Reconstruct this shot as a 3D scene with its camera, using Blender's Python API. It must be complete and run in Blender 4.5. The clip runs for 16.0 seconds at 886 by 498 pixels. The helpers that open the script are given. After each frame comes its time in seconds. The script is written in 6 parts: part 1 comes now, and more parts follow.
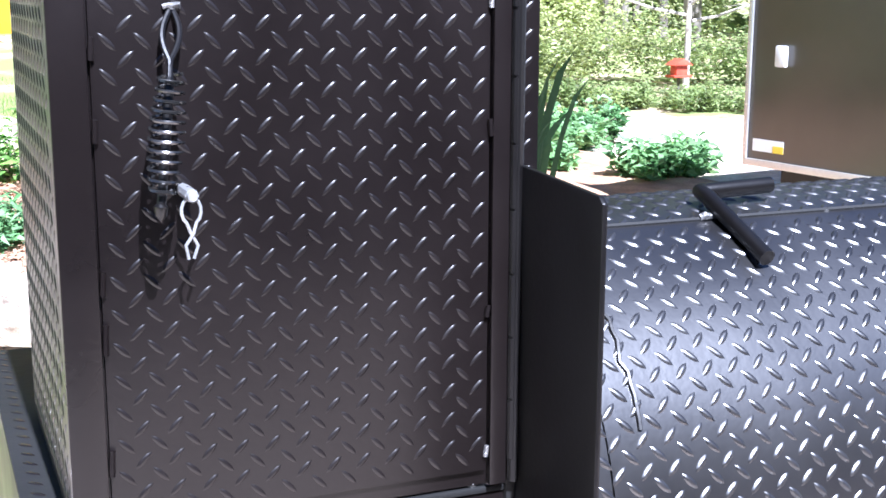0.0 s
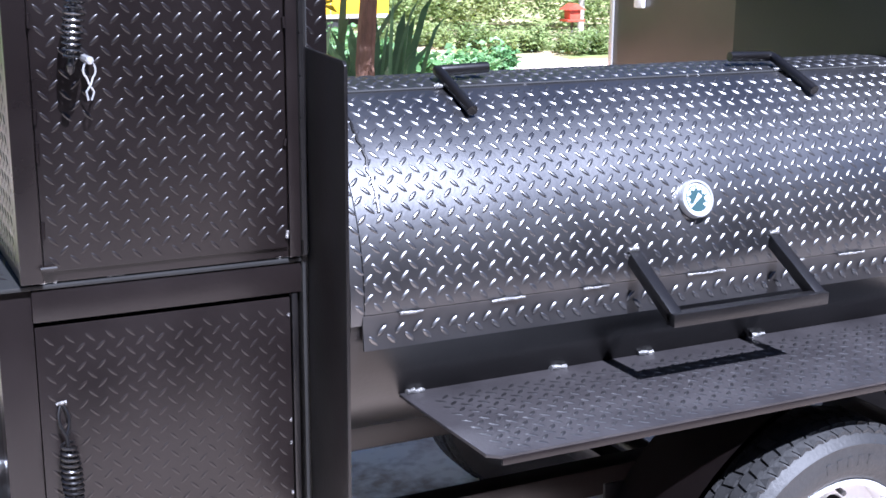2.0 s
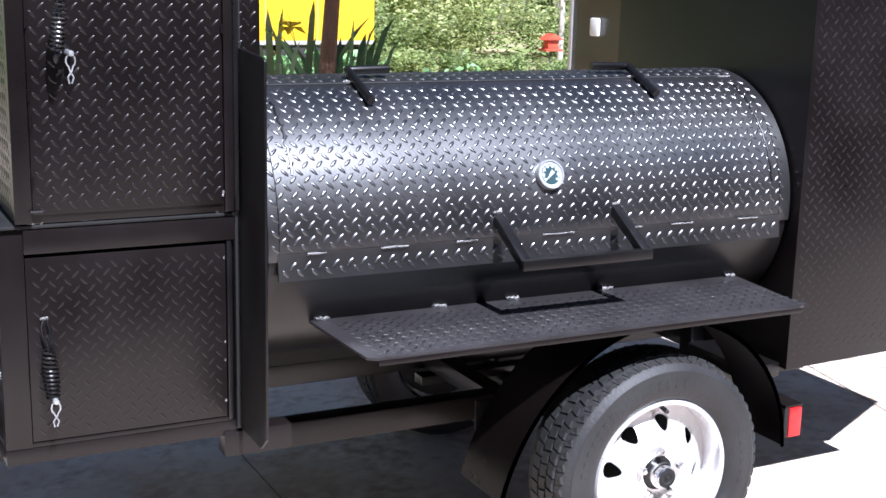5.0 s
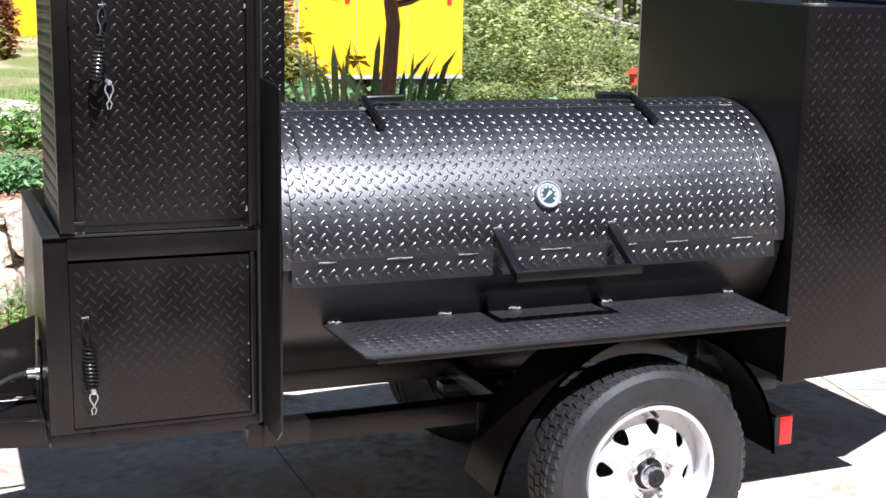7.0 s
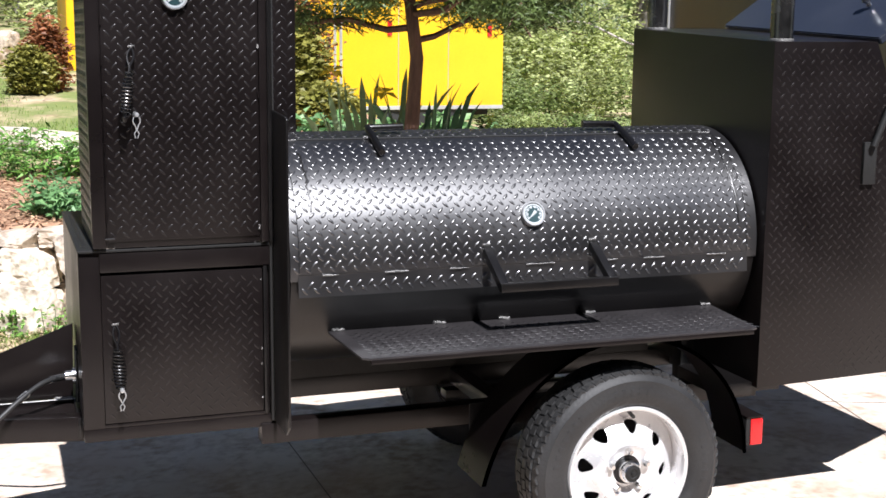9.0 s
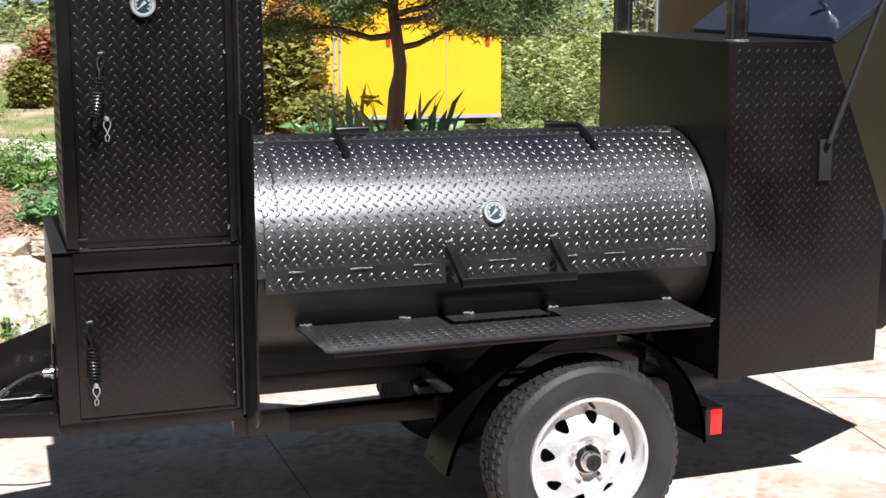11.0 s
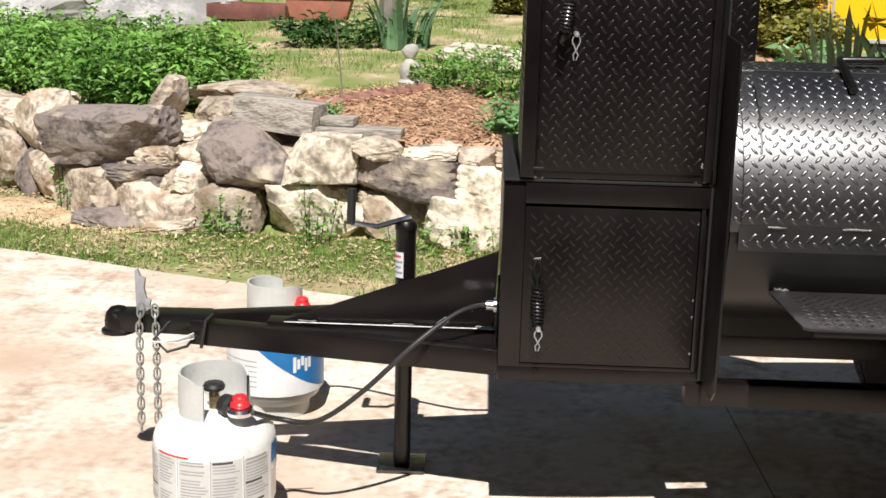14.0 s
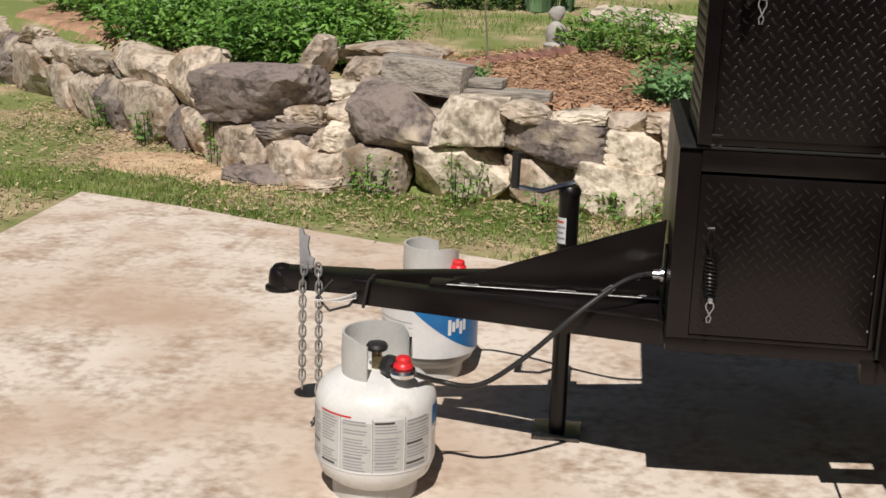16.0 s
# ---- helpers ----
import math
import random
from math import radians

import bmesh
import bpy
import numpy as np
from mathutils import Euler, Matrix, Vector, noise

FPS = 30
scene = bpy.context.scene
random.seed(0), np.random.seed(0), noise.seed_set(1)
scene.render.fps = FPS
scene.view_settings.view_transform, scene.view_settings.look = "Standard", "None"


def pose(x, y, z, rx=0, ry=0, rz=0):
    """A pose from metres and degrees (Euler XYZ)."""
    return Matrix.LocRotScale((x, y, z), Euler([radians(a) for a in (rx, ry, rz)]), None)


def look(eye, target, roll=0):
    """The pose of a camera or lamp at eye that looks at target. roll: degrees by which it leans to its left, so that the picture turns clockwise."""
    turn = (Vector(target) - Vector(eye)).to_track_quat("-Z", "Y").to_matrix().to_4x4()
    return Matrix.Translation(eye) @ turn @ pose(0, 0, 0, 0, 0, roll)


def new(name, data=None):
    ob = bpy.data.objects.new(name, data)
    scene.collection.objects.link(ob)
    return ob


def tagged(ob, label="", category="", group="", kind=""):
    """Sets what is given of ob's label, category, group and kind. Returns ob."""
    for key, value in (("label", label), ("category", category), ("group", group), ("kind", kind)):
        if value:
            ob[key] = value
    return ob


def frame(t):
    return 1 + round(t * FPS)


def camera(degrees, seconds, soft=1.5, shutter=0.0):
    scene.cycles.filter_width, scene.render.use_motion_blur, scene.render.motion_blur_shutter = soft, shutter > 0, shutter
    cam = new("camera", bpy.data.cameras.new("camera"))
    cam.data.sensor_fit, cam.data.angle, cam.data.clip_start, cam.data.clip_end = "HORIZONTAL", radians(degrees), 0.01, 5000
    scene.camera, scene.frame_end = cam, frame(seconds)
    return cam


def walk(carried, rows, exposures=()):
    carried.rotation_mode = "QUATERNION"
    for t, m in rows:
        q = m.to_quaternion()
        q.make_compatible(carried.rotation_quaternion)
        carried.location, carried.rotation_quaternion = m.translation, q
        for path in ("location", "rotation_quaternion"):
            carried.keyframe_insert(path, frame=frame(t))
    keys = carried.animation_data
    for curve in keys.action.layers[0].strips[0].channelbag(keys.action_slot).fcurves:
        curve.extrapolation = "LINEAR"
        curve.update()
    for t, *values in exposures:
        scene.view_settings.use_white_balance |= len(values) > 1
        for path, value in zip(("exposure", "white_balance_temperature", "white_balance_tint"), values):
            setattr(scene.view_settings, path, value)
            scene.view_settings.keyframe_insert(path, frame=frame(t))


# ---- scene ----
cam = camera(38.6, 16.0, soft=1.6)
PATH = [
    (0, (-0.071, -1.135, 1.44), (0.683, 0.673, 1.039), 0.2),
    (0.5, (-0.115, -1.332, 1.432), (0.716, 0.441, 1.021), 0.1),
    (1, (-0.17, -1.487, 1.434), (0.717, 0.251, 1.0), 0.4),
    (1.5, (-0.192, -1.685, 1.429), (0.685, 0.055, 0.974), 0.2),
    (2, (-0.204, -1.875, 1.436), (0.66, -0.135, 0.958), 0.4),
    (2.5, (-0.259, -2.018, 1.428), (0.64, -0.294, 0.96), 0.8),
    (3, (-0.306, -2.15, 1.434), (0.616, -0.437, 0.969), 1.0),
    (3.5, (-0.294, -2.299, 1.434), (0.599, -0.567, 0.983), 1.1),
    (4, (-0.317, -2.371, 1.435), (0.583, -0.639, 0.996), 1.5),
    (6.5, (-0.215, -2.709, 1.432), (0.555, -0.907, 1.034), 0.9),
    (7, (-0.199, -2.803, 1.443), (0.534, -0.982, 1.061), 1.0),
    (7.5, (-0.239, -2.912, 1.502), (0.484, -1.089, 1.111), 1.4),
    (8, (-0.217, -3.004, 1.517), (0.472, -1.167, 1.13), 1.3),
    (8.5, (-0.194, -3.085, 1.482), (0.474, -1.234, 1.129), 0.9),
    (11, (-0.1, -3.278, 1.447), (0.547, -1.413, 1.127), -0.1),
    (11.5, (-0.081, -3.326, 1.449), (0.604, -1.474, 1.13), -0.0),
    (12, (-0.081, -3.271, 1.44), (0.573, -1.41, 1.11), -0.1),
    (12.5, (-0.061, -3.11, 1.445), (0.403, -1.198, 1.083), 0.5),
    (13, (-0.015, -2.952, 1.438), (0.223, -1.006, 1.043), 1.2),
    (13.5, (-0.012, -2.876, 1.442), (0.047, -0.925, 1.008), 1.3),
    (14, (-0.044, -2.853, 1.439), (-0.108, -0.908, 0.978), 1.5),
    (14.5, (-0.083, -2.849, 1.436), (-0.223, -0.914, 0.952), 1.6),
    (15, (-0.113, -2.844, 1.434), (-0.302, -0.917, 0.933), 1.8),
    (15.5, (-0.136, -2.834, 1.433), (-0.363, -0.914, 0.919), 1.8),
    (16, (-0.148, -2.829, 1.432), (-0.405, -0.915, 0.909), 1.7),
]
walk(cam, [(t, look(eye, target, roll)) for t, eye, target, roll in PATH],
     [(0.0, 2.05, 5050, 19), (2.0, 1.95, 5050, 21), (4.0, 1.6, 5250, 18.5), (6.5, 1.08, 5450, 16.5), (8.5, 0.92, 5800, 14.5), (11.0, 0.75, 5850, 14),
      (12.5, 0.65, 6100, 12.5), (13.5, 0.65, 6250, 11), (14.3, 0.40, 6350, 11), (15.2, 0.08, 6450, 12), (16.0, -0.15, 6500, 13)])

# ---- sky and sun ----
SUN = Vector((0.012, -0.755, 1.0)).normalized()
world = bpy.data.worlds.new("sky")
scene.world = world
world.use_nodes = True
wn = world.node_tree
sky = wn.nodes.new("ShaderNodeTexSky")
sky.sky_type = "NISHITA"
sky.sun_disc = False
sky.sun_elevation = math.asin(SUN.z)
sky.sun_rotation = math.atan2(SUN.x, SUN.y)
sky.air_density, sky.dust_density, sky.ozone_density = 0.55, 0.2, 1.0
wn.nodes["Background"].inputs["Strength"].default_value = 0.04
wn.links.new(sky.outputs["Color"], wn.nodes["Background"].inputs["Color"])
sun = new("sun", bpy.data.lights.new("sun", "SUN"))
sun.data.energy, sun.data.angle, sun.data.color = 5.0, radians(0.5), (1.0, 0.95, 0.87)
sun.matrix_world = look((0, 0, 0), -SUN)


# ---- materials ----
def surface(name, dark, light, rough=0.6, metal=0.0, grain=40.0, patch=3.0, bump=0.1, pieces="", spread=0.25, spec=0.5, coat=0.0, soft=0.35, stretch=(1, 1, 1), extra=None, ior=1.5):
    """Two tones mixed at two scales, uneven gloss, fine relief; pieces: 'object' or 'island' varies the tone from piece to piece."""
    m = bpy.data.materials.new(name)
    m.use_nodes = True
    nt = m.node_tree
    n, link = nt.nodes, nt.links.new
    p = n["Principled BSDF"]
    co = n.new("ShaderNodeTexCoord")
    mp = n.new("ShaderNodeMapping")
    mp.inputs["Scale"].default_value = stretch
    link(co.outputs["Object"], mp.inputs["Vector"])
    a, b = n.new("ShaderNodeTexNoise"), n.new("ShaderNodeTexNoise")
    a.inputs["Scale"].default_value, a.inputs["Detail"].default_value = patch, 5
    b.inputs["Scale"].default_value, b.inputs["Detail"].default_value = grain, 6
    for x in (a, b):
        link(mp.outputs["Vector"], x.inputs["Vector"])
    mix = n.new("ShaderNodeMath")
    mix.operation = "MULTIPLY_ADD"
    link(b.outputs["Fac"], mix.inputs[0])
    mix.inputs[1].default_value = soft
    link(a.outputs["Fac"], mix.inputs[2])
    ramp = n.new("ShaderNodeValToRGB")
    ramp.color_ramp.elements[0].position, ramp.color_ramp.elements[1].position = 0.24 + 0.5 * soft, 0.76 + 0.5 * soft
    ramp.color_ramp.elements[0].color, ramp.color_ramp.elements[1].color = (*dark, 1), (*light, 1)
    link(mix.outputs[0], ramp.inputs["Fac"])
    out = ramp.outputs["Color"]
    if extra:
        v = n.new("ShaderNodeTexNoise")
        v.inputs["Scale"].default_value, v.inputs["Detail"].default_value = extra[1], 4
        link(mp.outputs["Vector"], v.inputs["Vector"])
        r2 = n.new("ShaderNodeValToRGB")
        r2.color_ramp.elements[0].position, r2.color_ramp.elements[1].position = extra[2], extra[3]
        link(v.outputs["Fac"], r2.inputs["Fac"])
        mx = n.new("ShaderNodeMixRGB")
        link(r2.outputs["Color"], mx.inputs["Fac"])
        link(out, mx.inputs["Color1"])
        mx.inputs["Color2"].default_value = (*extra[0], 1)
        out = mx.outputs["Color"]
    if pieces:
        if pieces == "object":
            rnd = n.new("ShaderNodeObjectInfo").outputs["Random"]
        else:
            rnd = n.new("ShaderNodeNewGeometry").outputs["Random Per Island"]
        mr = n.new("ShaderNodeMapRange")
        mr.inputs["To Min"].default_value, mr.inputs["To Max"].default_value = 1 - spread, 1 + spread
        link(rnd, mr.inputs["Value"])
        hs = n.new("ShaderNodeHueSaturation")
        link(mr.outputs["Result"], hs.inputs["Value"])
        link(out, hs.inputs["Color"])
        out = hs.outputs["Color"]
    link(out, p.inputs["Base Color"])
    rr = n.new("ShaderNodeMapRange")
    rr.inputs["To Min"].default_value, rr.inputs["To Max"].default_value = max(0.03, rough - 0.12), min(1, rough + 0.12)
    link(a.outputs["Fac"], rr.inputs["Value"])
    link(rr.outputs["Result"], p.inputs["Roughness"])
    p.inputs["Metallic"].default_value = metal
    p.inputs["Specular IOR Level"].default_value = spec
    p.inputs["Coat Weight"].default_value = coat
    p.inputs["IOR"].default_value = ior
    if bump:
        bp = n.new("ShaderNodeBump")
        bp.inputs["Strength"].default_value, bp.inputs["Distance"].default_value = bump, 0.01
        link(b.outputs["Fac"], bp.inputs["Height"])
        link(bp.outputs["Normal"], p.inputs["Normal"])
    return m


def leafy(name, dark, light, trans=0.35, spread=0.4):
    m = surface(name, dark, light, 0.5, grain=30, patch=2, bump=0.0, pieces="island", spread=spread)
    n, link = m.node_tree.nodes, m.node_tree.links.new
    p, o = n["Principled BSDF"], n["Material Output"]
    t = n.new("ShaderNodeBsdfTranslucent")
    src = p.inputs["Base Color"].links[0].from_socket
    link(src, t.inputs["Color"])
    mx = n.new("ShaderNodeMixShader")
    mx.inputs[0].default_value = trans
    link(p.outputs[0], mx.inputs[1])
    link(t.outputs[0], mx.inputs[2])
    link(mx.outputs[0], o.inputs["Surface"])
    return m


BLACK = surface("black_gloss_paint", (0.0050, 0.0036, 0.0035), (0.0090, 0.0066, 0.0064), 0.32, grain=160, patch=6, bump=0.025, spec=0.38)
LUG = surface("worn_tread_lug", (0.006, 0.0055, 0.0058), (0.012, 0.011, 0.0115), 0.36, grain=160, patch=6, bump=0.02, spec=1.0, ior=1.72)
DOOR_LUG = surface("painted_tread_lug", (0.0054, 0.0040, 0.0039), (0.0100, 0.0075, 0.0073), 0.35, grain=160, patch=6, bump=0.02, spec=0.52)
LID_BLACK = surface("black_lid_paint", (0.0042, 0.0039, 0.0043), (0.0078, 0.0072, 0.0078), 0.36, grain=160, patch=5, bump=0.025, spec=1.0, ior=1.76)
FLAT_BLACK = surface("black_satin_paint", (0.0034, 0.0030, 0.0030), (0.0064, 0.0056, 0.0055), 0.34, grain=120, patch=6, bump=0.03, spec=0.48)
# Black lifted to grey: sun and sky on the shelf, put into colour.
SHELF_BLACK = surface("sky_lit_black_paint", (0.017, 0.0155, 0.0165), (0.034, 0.031, 0.032), 0.40, grain=140, patch=9, bump=0.05)
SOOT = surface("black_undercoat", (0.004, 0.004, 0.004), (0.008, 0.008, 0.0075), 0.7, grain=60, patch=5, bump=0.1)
WELD = surface("bare_weld_metal", (0.12, 0.12, 0.115), (0.34, 0.33, 0.32), 0.45, metal=0.7, grain=300, patch=60, bump=0.5)
CHROME = surface("bright_zinc_steel", (0.6, 0.6, 0.6), (0.85, 0.85, 0.84), 0.22, metal=1.0, grain=200, patch=20, bump=0.02)
BRIGHT_ZINC = surface("bright_plated_wire", (0.32, 0.33, 0.34), (0.55, 0.55, 0.55), 0.3, metal=0.5, grain=200, patch=20, bump=0.02, spec=0.8)
ZINC = surface("galvanised_chain", (0.3, 0.3, 0.29), (0.6, 0.6, 0.58), 0.4, metal=0.8, grain=200, patch=20, bump=0.05)
RUBBER = surface("tyre_rubber", (0.013, 0.013, 0.0135), (0.030, 0.030, 0.030), 0.58, grain=120, patch=7, bump=0.15)
WHEEL_WHITE = surface("silver_wheel_steel", (0.70, 0.70, 0.71), (0.86, 0.86, 0.86), 0.28, metal=0.5, grain=60, patch=9, bump=0.01)
RED_LENS = surface("red_lamp_lens", (0.45, 0.01, 0.01), (0.7, 0.03, 0.03), 0.15, grain=200, patch=20, bump=0.05)
DARK_STEEL = surface("dark_oiled_steel", (0.05, 0.05, 0.05), (0.16, 0.155, 0.15), 0.25, metal=0.9, grain=200, patch=20, bump=0.03)
DIAL_DARK = surface("dial_petrol", (0.02, 0.045, 0.05), (0.035, 0.07, 0.075), 0.3, bump=0.0)
JOINT = surface("dusty_joint", (0.15, 0.11, 0.085), (0.30, 0.23, 0.18), 0.9, grain=60, patch=4, bump=0.2)
EARTH = surface("bare_orange_earth", (0.40, 0.26, 0.15), (0.66, 0.49, 0.32), 0.95, grain=40, patch=4, bump=0.5, soft=0.7)
DIAL = surface("dial_white", (0.36, 0.39, 0.40), (0.48, 0.51, 0.52), 0.4, bump=0.0)
INK = surface("print_ink", (0.03, 0.03, 0.03), (0.06, 0.06, 0.06), 0.5, bump=0.0)
GREY_INK = surface("faded_print", (0.22, 0.22, 0.23), (0.36, 0.36, 0.37), 0.6, bump=0.0)
TANK_WHITE = surface("white_tank_paint", (0.6, 0.6, 0.58), (0.8, 0.8, 0.78), 0.38, grain=90, patch=7, bump=0.02, extra=((0.5, 0.48, 0.44), 14, 0.62, 0.78))
TANK_GREY = surface("pale_grey_tank_paint", (0.42, 0.42, 0.40), (0.56, 0.56, 0.54), 0.42, grain=90, patch=7, bump=0.02, extra=((0.25, 0.2, 0.16), 18, 0.66, 0.8))
PAPER = surface("white_label_paper", (0.62, 0.62, 0.62), (0.76, 0.76, 0.76), 0.5, grain=60, patch=8, bump=0.02)
BLUE_PRINT = surface("blue_label_print", (0.01, 0.10, 0.30), (0.02, 0.20, 0.48), 0.35, patch=6, bump=0.0)
RED_PLASTIC = surface("red_plastic_knob", (0.6, 0.012, 0.02), (0.75, 0.03, 0.035), 0.35, bump=0.02)
HOSE = surface("black_rubber_hose", (0.012, 0.012, 0.012), (0.03, 0.03, 0.03), 0.5, bump=0.05)
BRASS = surface("dull_brass", (0.25, 0.19, 0.10), (0.42, 0.34, 0.2), 0.4, metal=0.8, bump=0.03)
CONCRETE = surface("weathered_concrete", (0.385, 0.285, 0.21), (0.73, 0.65, 0.56), 0.85, grain=26, patch=5.0, bump=0.28, soft=0.85, extra=((0.50, 0.365, 0.27), 1.3, 0.42, 0.70))
YARD = surface("dirt_and_grass", (0.28, 0.195, 0.115), (0.56, 0.43, 0.28), 0.95, grain=22, patch=3.2, bump=0.6, soft=0.8, extra=((0.185, 0.225, 0.065), 1.8, 0.36, 0.54))
MULCH_BASE = surface("red_mulch_bed", (0.24, 0.13, 0.075), (0.52, 0.32, 0.20), 0.95, grain=45, patch=5, bump=0.8, soft=0.7)
MULCH = surface("red_mulch_chips", (0.28, 0.155, 0.085), (0.58, 0.37, 0.23), 0.9, grain=60, patch=9, bump=0.2, pieces="island", spread=0.5)
STRAW = surface("dry_litter", (0.30, 0.21, 0.11), (0.55, 0.44, 0.28), 0.9, grain=60, patch=9, bump=0.1, pieces="island", spread=0.4)
STONE = surface("field_stone", (0.17, 0.135, 0.105), (0.54, 0.455, 0.365), 0.9, grain=34, patch=9, bump=1.0, soft=0.85, pieces="object", spread=0.26, extra=((0.29, 0.21, 0.14), 6, 0.50, 0.66))
DARK_STONE = surface("dark_field_stone", (0.075, 0.060, 0.056), (0.23, 0.19, 0.17), 0.85, grain=34, patch=8, bump=1.0, soft=0.85, pieces="object", spread=0.2, extra=((0.46, 0.39, 0.30), 5, 0.56, 0.70))
PALE_STONE = surface("pale_lichen_stone", (0.31, 0.25, 0.18), (0.78, 0.69, 0.56), 0.9, grain=34, patch=10, bump=1.0, soft=0.85, pieces="object", spread=0.15, extra=((0.22, 0.185, 0.14), 7, 0.55, 0.67))
OLD_WOOD = surface("weathered_grey_timber", (0.12, 0.105, 0.09), (0.44, 0.40, 0.35), 0.9, grain=14, patch=3, bump=0.6, soft=0.8, stretch=(1.0, 9, 9))
TERRACOTTA = surface("terracotta", (0.26, 0.09, 0.055), (0.42, 0.17, 0.11), 0.8, grain=40, patch=5, bump=0.1)
RED_WOOD = surface("dark_red_timber", (0.10, 0.035, 0.03), (0.22, 0.085, 0.065), 0.8, grain=40, patch=6, bump=0.2)
BRICK = surface("edging_brick", (0.25, 0.11, 0.085), (0.45, 0.26, 0.2), 0.85, grain=40, patch=8, bump=0.3, pieces="object", spread=0.25)
STATUE = surface("grey_cast_stone", (0.3, 0.28, 0.26), (0.55, 0.52, 0.48), 0.9, grain=40, patch=8, bump=0.4)
YELLOW = surface("yellow_trailer_skin", (0.80, 0.42, 0.0), (0.92, 0.52, 0.005), 0.4, grain=30, patch=1.5, bump=0.0)
BROWN_SKIN = surface("bronze_trailer_skin", (0.040, 0.036, 0.028), (0.058, 0.052, 0.042), 0.30, grain=9, patch=0.8, bump=0.012, spec=0.6)
TRIM = surface("aluminium_trim", (0.5, 0.5, 0.5), (0.7, 0.7, 0.7), 0.4, metal=0.6, bump=0.02)
# The blue is the sky's reflection, mixed into the dark paint.
HOOD_BLUE = surface("sky_tinted_hood_paint", (0.018, 0.022, 0.034), (0.03, 0.035, 0.05), 0.32, grain=120, patch=4, bump=0.03)
BARK = surface("red_brown_bark", (0.07, 0.035, 0.025), (0.24, 0.13, 0.09), 0.9, grain=40, patch=9, bump=0.8, stretch=(3, 3, 0.6))
GREY_ROCK = surface("grey_granite", (0.16, 0.155, 0.15), (0.52, 0.50, 0.48), 0.9, grain=30, patch=3, bump=0.8, soft=0.8, extra=((0.24, 0.23, 0.22), 2, 0.45, 0.65))
GREY_BARK = surface("grey_bark", (0.10, 0.085, 0.07), (0.28, 0.25, 0.21), 0.9, grain=30, patch=4, bump=0.6, stretch=(3, 3, 0.6))
PALE_BARK = surface("pale_bark", (0.35, 0.31, 0.27), (0.55, 0.5, 0.44), 0.9, grain=30, patch=4, bump=0.4)
LEAF = leafy("bright_garden_leaf", (0.075, 0.20, 0.03), (0.27, 0.48, 0.10), spread=0.55)
LEAF_DARK = leafy("deep_green_leaf", (0.02, 0.065, 0.014), (0.06, 0.15, 0.03))
LEAF_BLUE = leafy("blue_green_leaf", (0.11, 0.25, 0.09), (0.30, 0.48, 0.20))
LEAF_SPRING = leafy("spring_tree_leaf", (0.33, 0.38, 0.13), (0.64, 0.68, 0.33), trans=0.5, spread=0.45)
LEAF_WOOD = leafy("woodland_leaf", (0.16, 0.23, 0.07), (0.42, 0.49, 0.20), trans=0.5, spread=0.45)
LEAF_RED = leafy("red_bronze_leaf", (0.20, 0.07, 0.03), (0.48, 0.22, 0.09), spread=0.5)
LEAF_OLIVE = leafy("olive_shrub_leaf", (0.16, 0.17, 0.03), (0.42, 0.38, 0.09), spread=0.4)
NEEDLE = leafy("cedar_needles", (0.06, 0.105, 0.025), (0.20, 0.26, 0.075), trans=0.25, spread=0.45)
SWORD = leafy("iris_blade", (0.07, 0.15, 0.075), (0.19, 0.31, 0.16), trans=0.3)
SWORD_PALE = leafy("pale_iris_blade", (0.22, 0.32, 0.17), (0.42, 0.50, 0.30), trans=0.4)
PETAL = leafy("yellow_petal", (0.75, 0.52, 0.02), (0.9, 0.7, 0.08), trans=0.4, spread=0.15)
GRASS = leafy("lawn_grass", (0.11, 0.19, 0.035), (0.27, 0.37, 0.085), trans=0.3)
RED_PAINT = surface("red_feeder_paint", (0.5, 0.06, 0.03), (0.66, 0.12, 0.06), 0.6, bump=0.05)


# ---- mesh building ----
def obj(name, bm, mat, parent=None, label="", smooth=False):
    me = bpy.data.meshes.new(name)
    bm.to_mesh(me)
    bm.free()
    me.materials.append(mat)
    if smooth:
        for f in me.polygons:
            f.use_smooth = True
    me.set_sharp_from_angle(angle=radians(38))
    o = new(name, me)
    if parent is not None:
        o.parent = parent
    if label:
        o["label"] = label
    return o


def part(name, bm, mat, parent, label="", smooth=False):
    """One mesh object under a thing or a part; all are modelled in world places, so parents stay at the origin."""
    return obj(name, bm, mat, parent, label, smooth)


def thing(name, label, category, group="", kind=""):
    return tagged(new(name), label, category, group, kind)


def raw(verts, faces, name, mat, parent=None, label="", smooth=False):
    me = bpy.data.meshes.new(name)
    me.from_pydata(verts, [], faces)
    me.materials.append(mat)
    if smooth:
        me.polygons.foreach_set("use_smooth", [True] * len(me.polygons))
    me.update()
    o = new(name, me)
    if parent is not None:
        o.parent = parent
    if label:
        o["label"] = label
    return o


def box(x0, x1, y0, y1, z0, z1, bevel=0.003, bm=None, m=None):
    own = bmesh.new()
    bmesh.ops.create_cube(own, size=1)
    for v in own.verts:
        v.co = Vector(((x0 + x1) / 2 + v.co.x * (x1 - x0), (y0 + y1) / 2 + v.co.y * (y1 - y0), (z0 + z1) / 2 + v.co.z * (z1 - z0)))
    if bevel:
        bmesh.ops.bevel(own, geom=own.edges[:], offset=bevel, segments=2, affect="EDGES", profile=0.6)
    if m is not None:
        own.transform(m)
    return merge(bm, own)


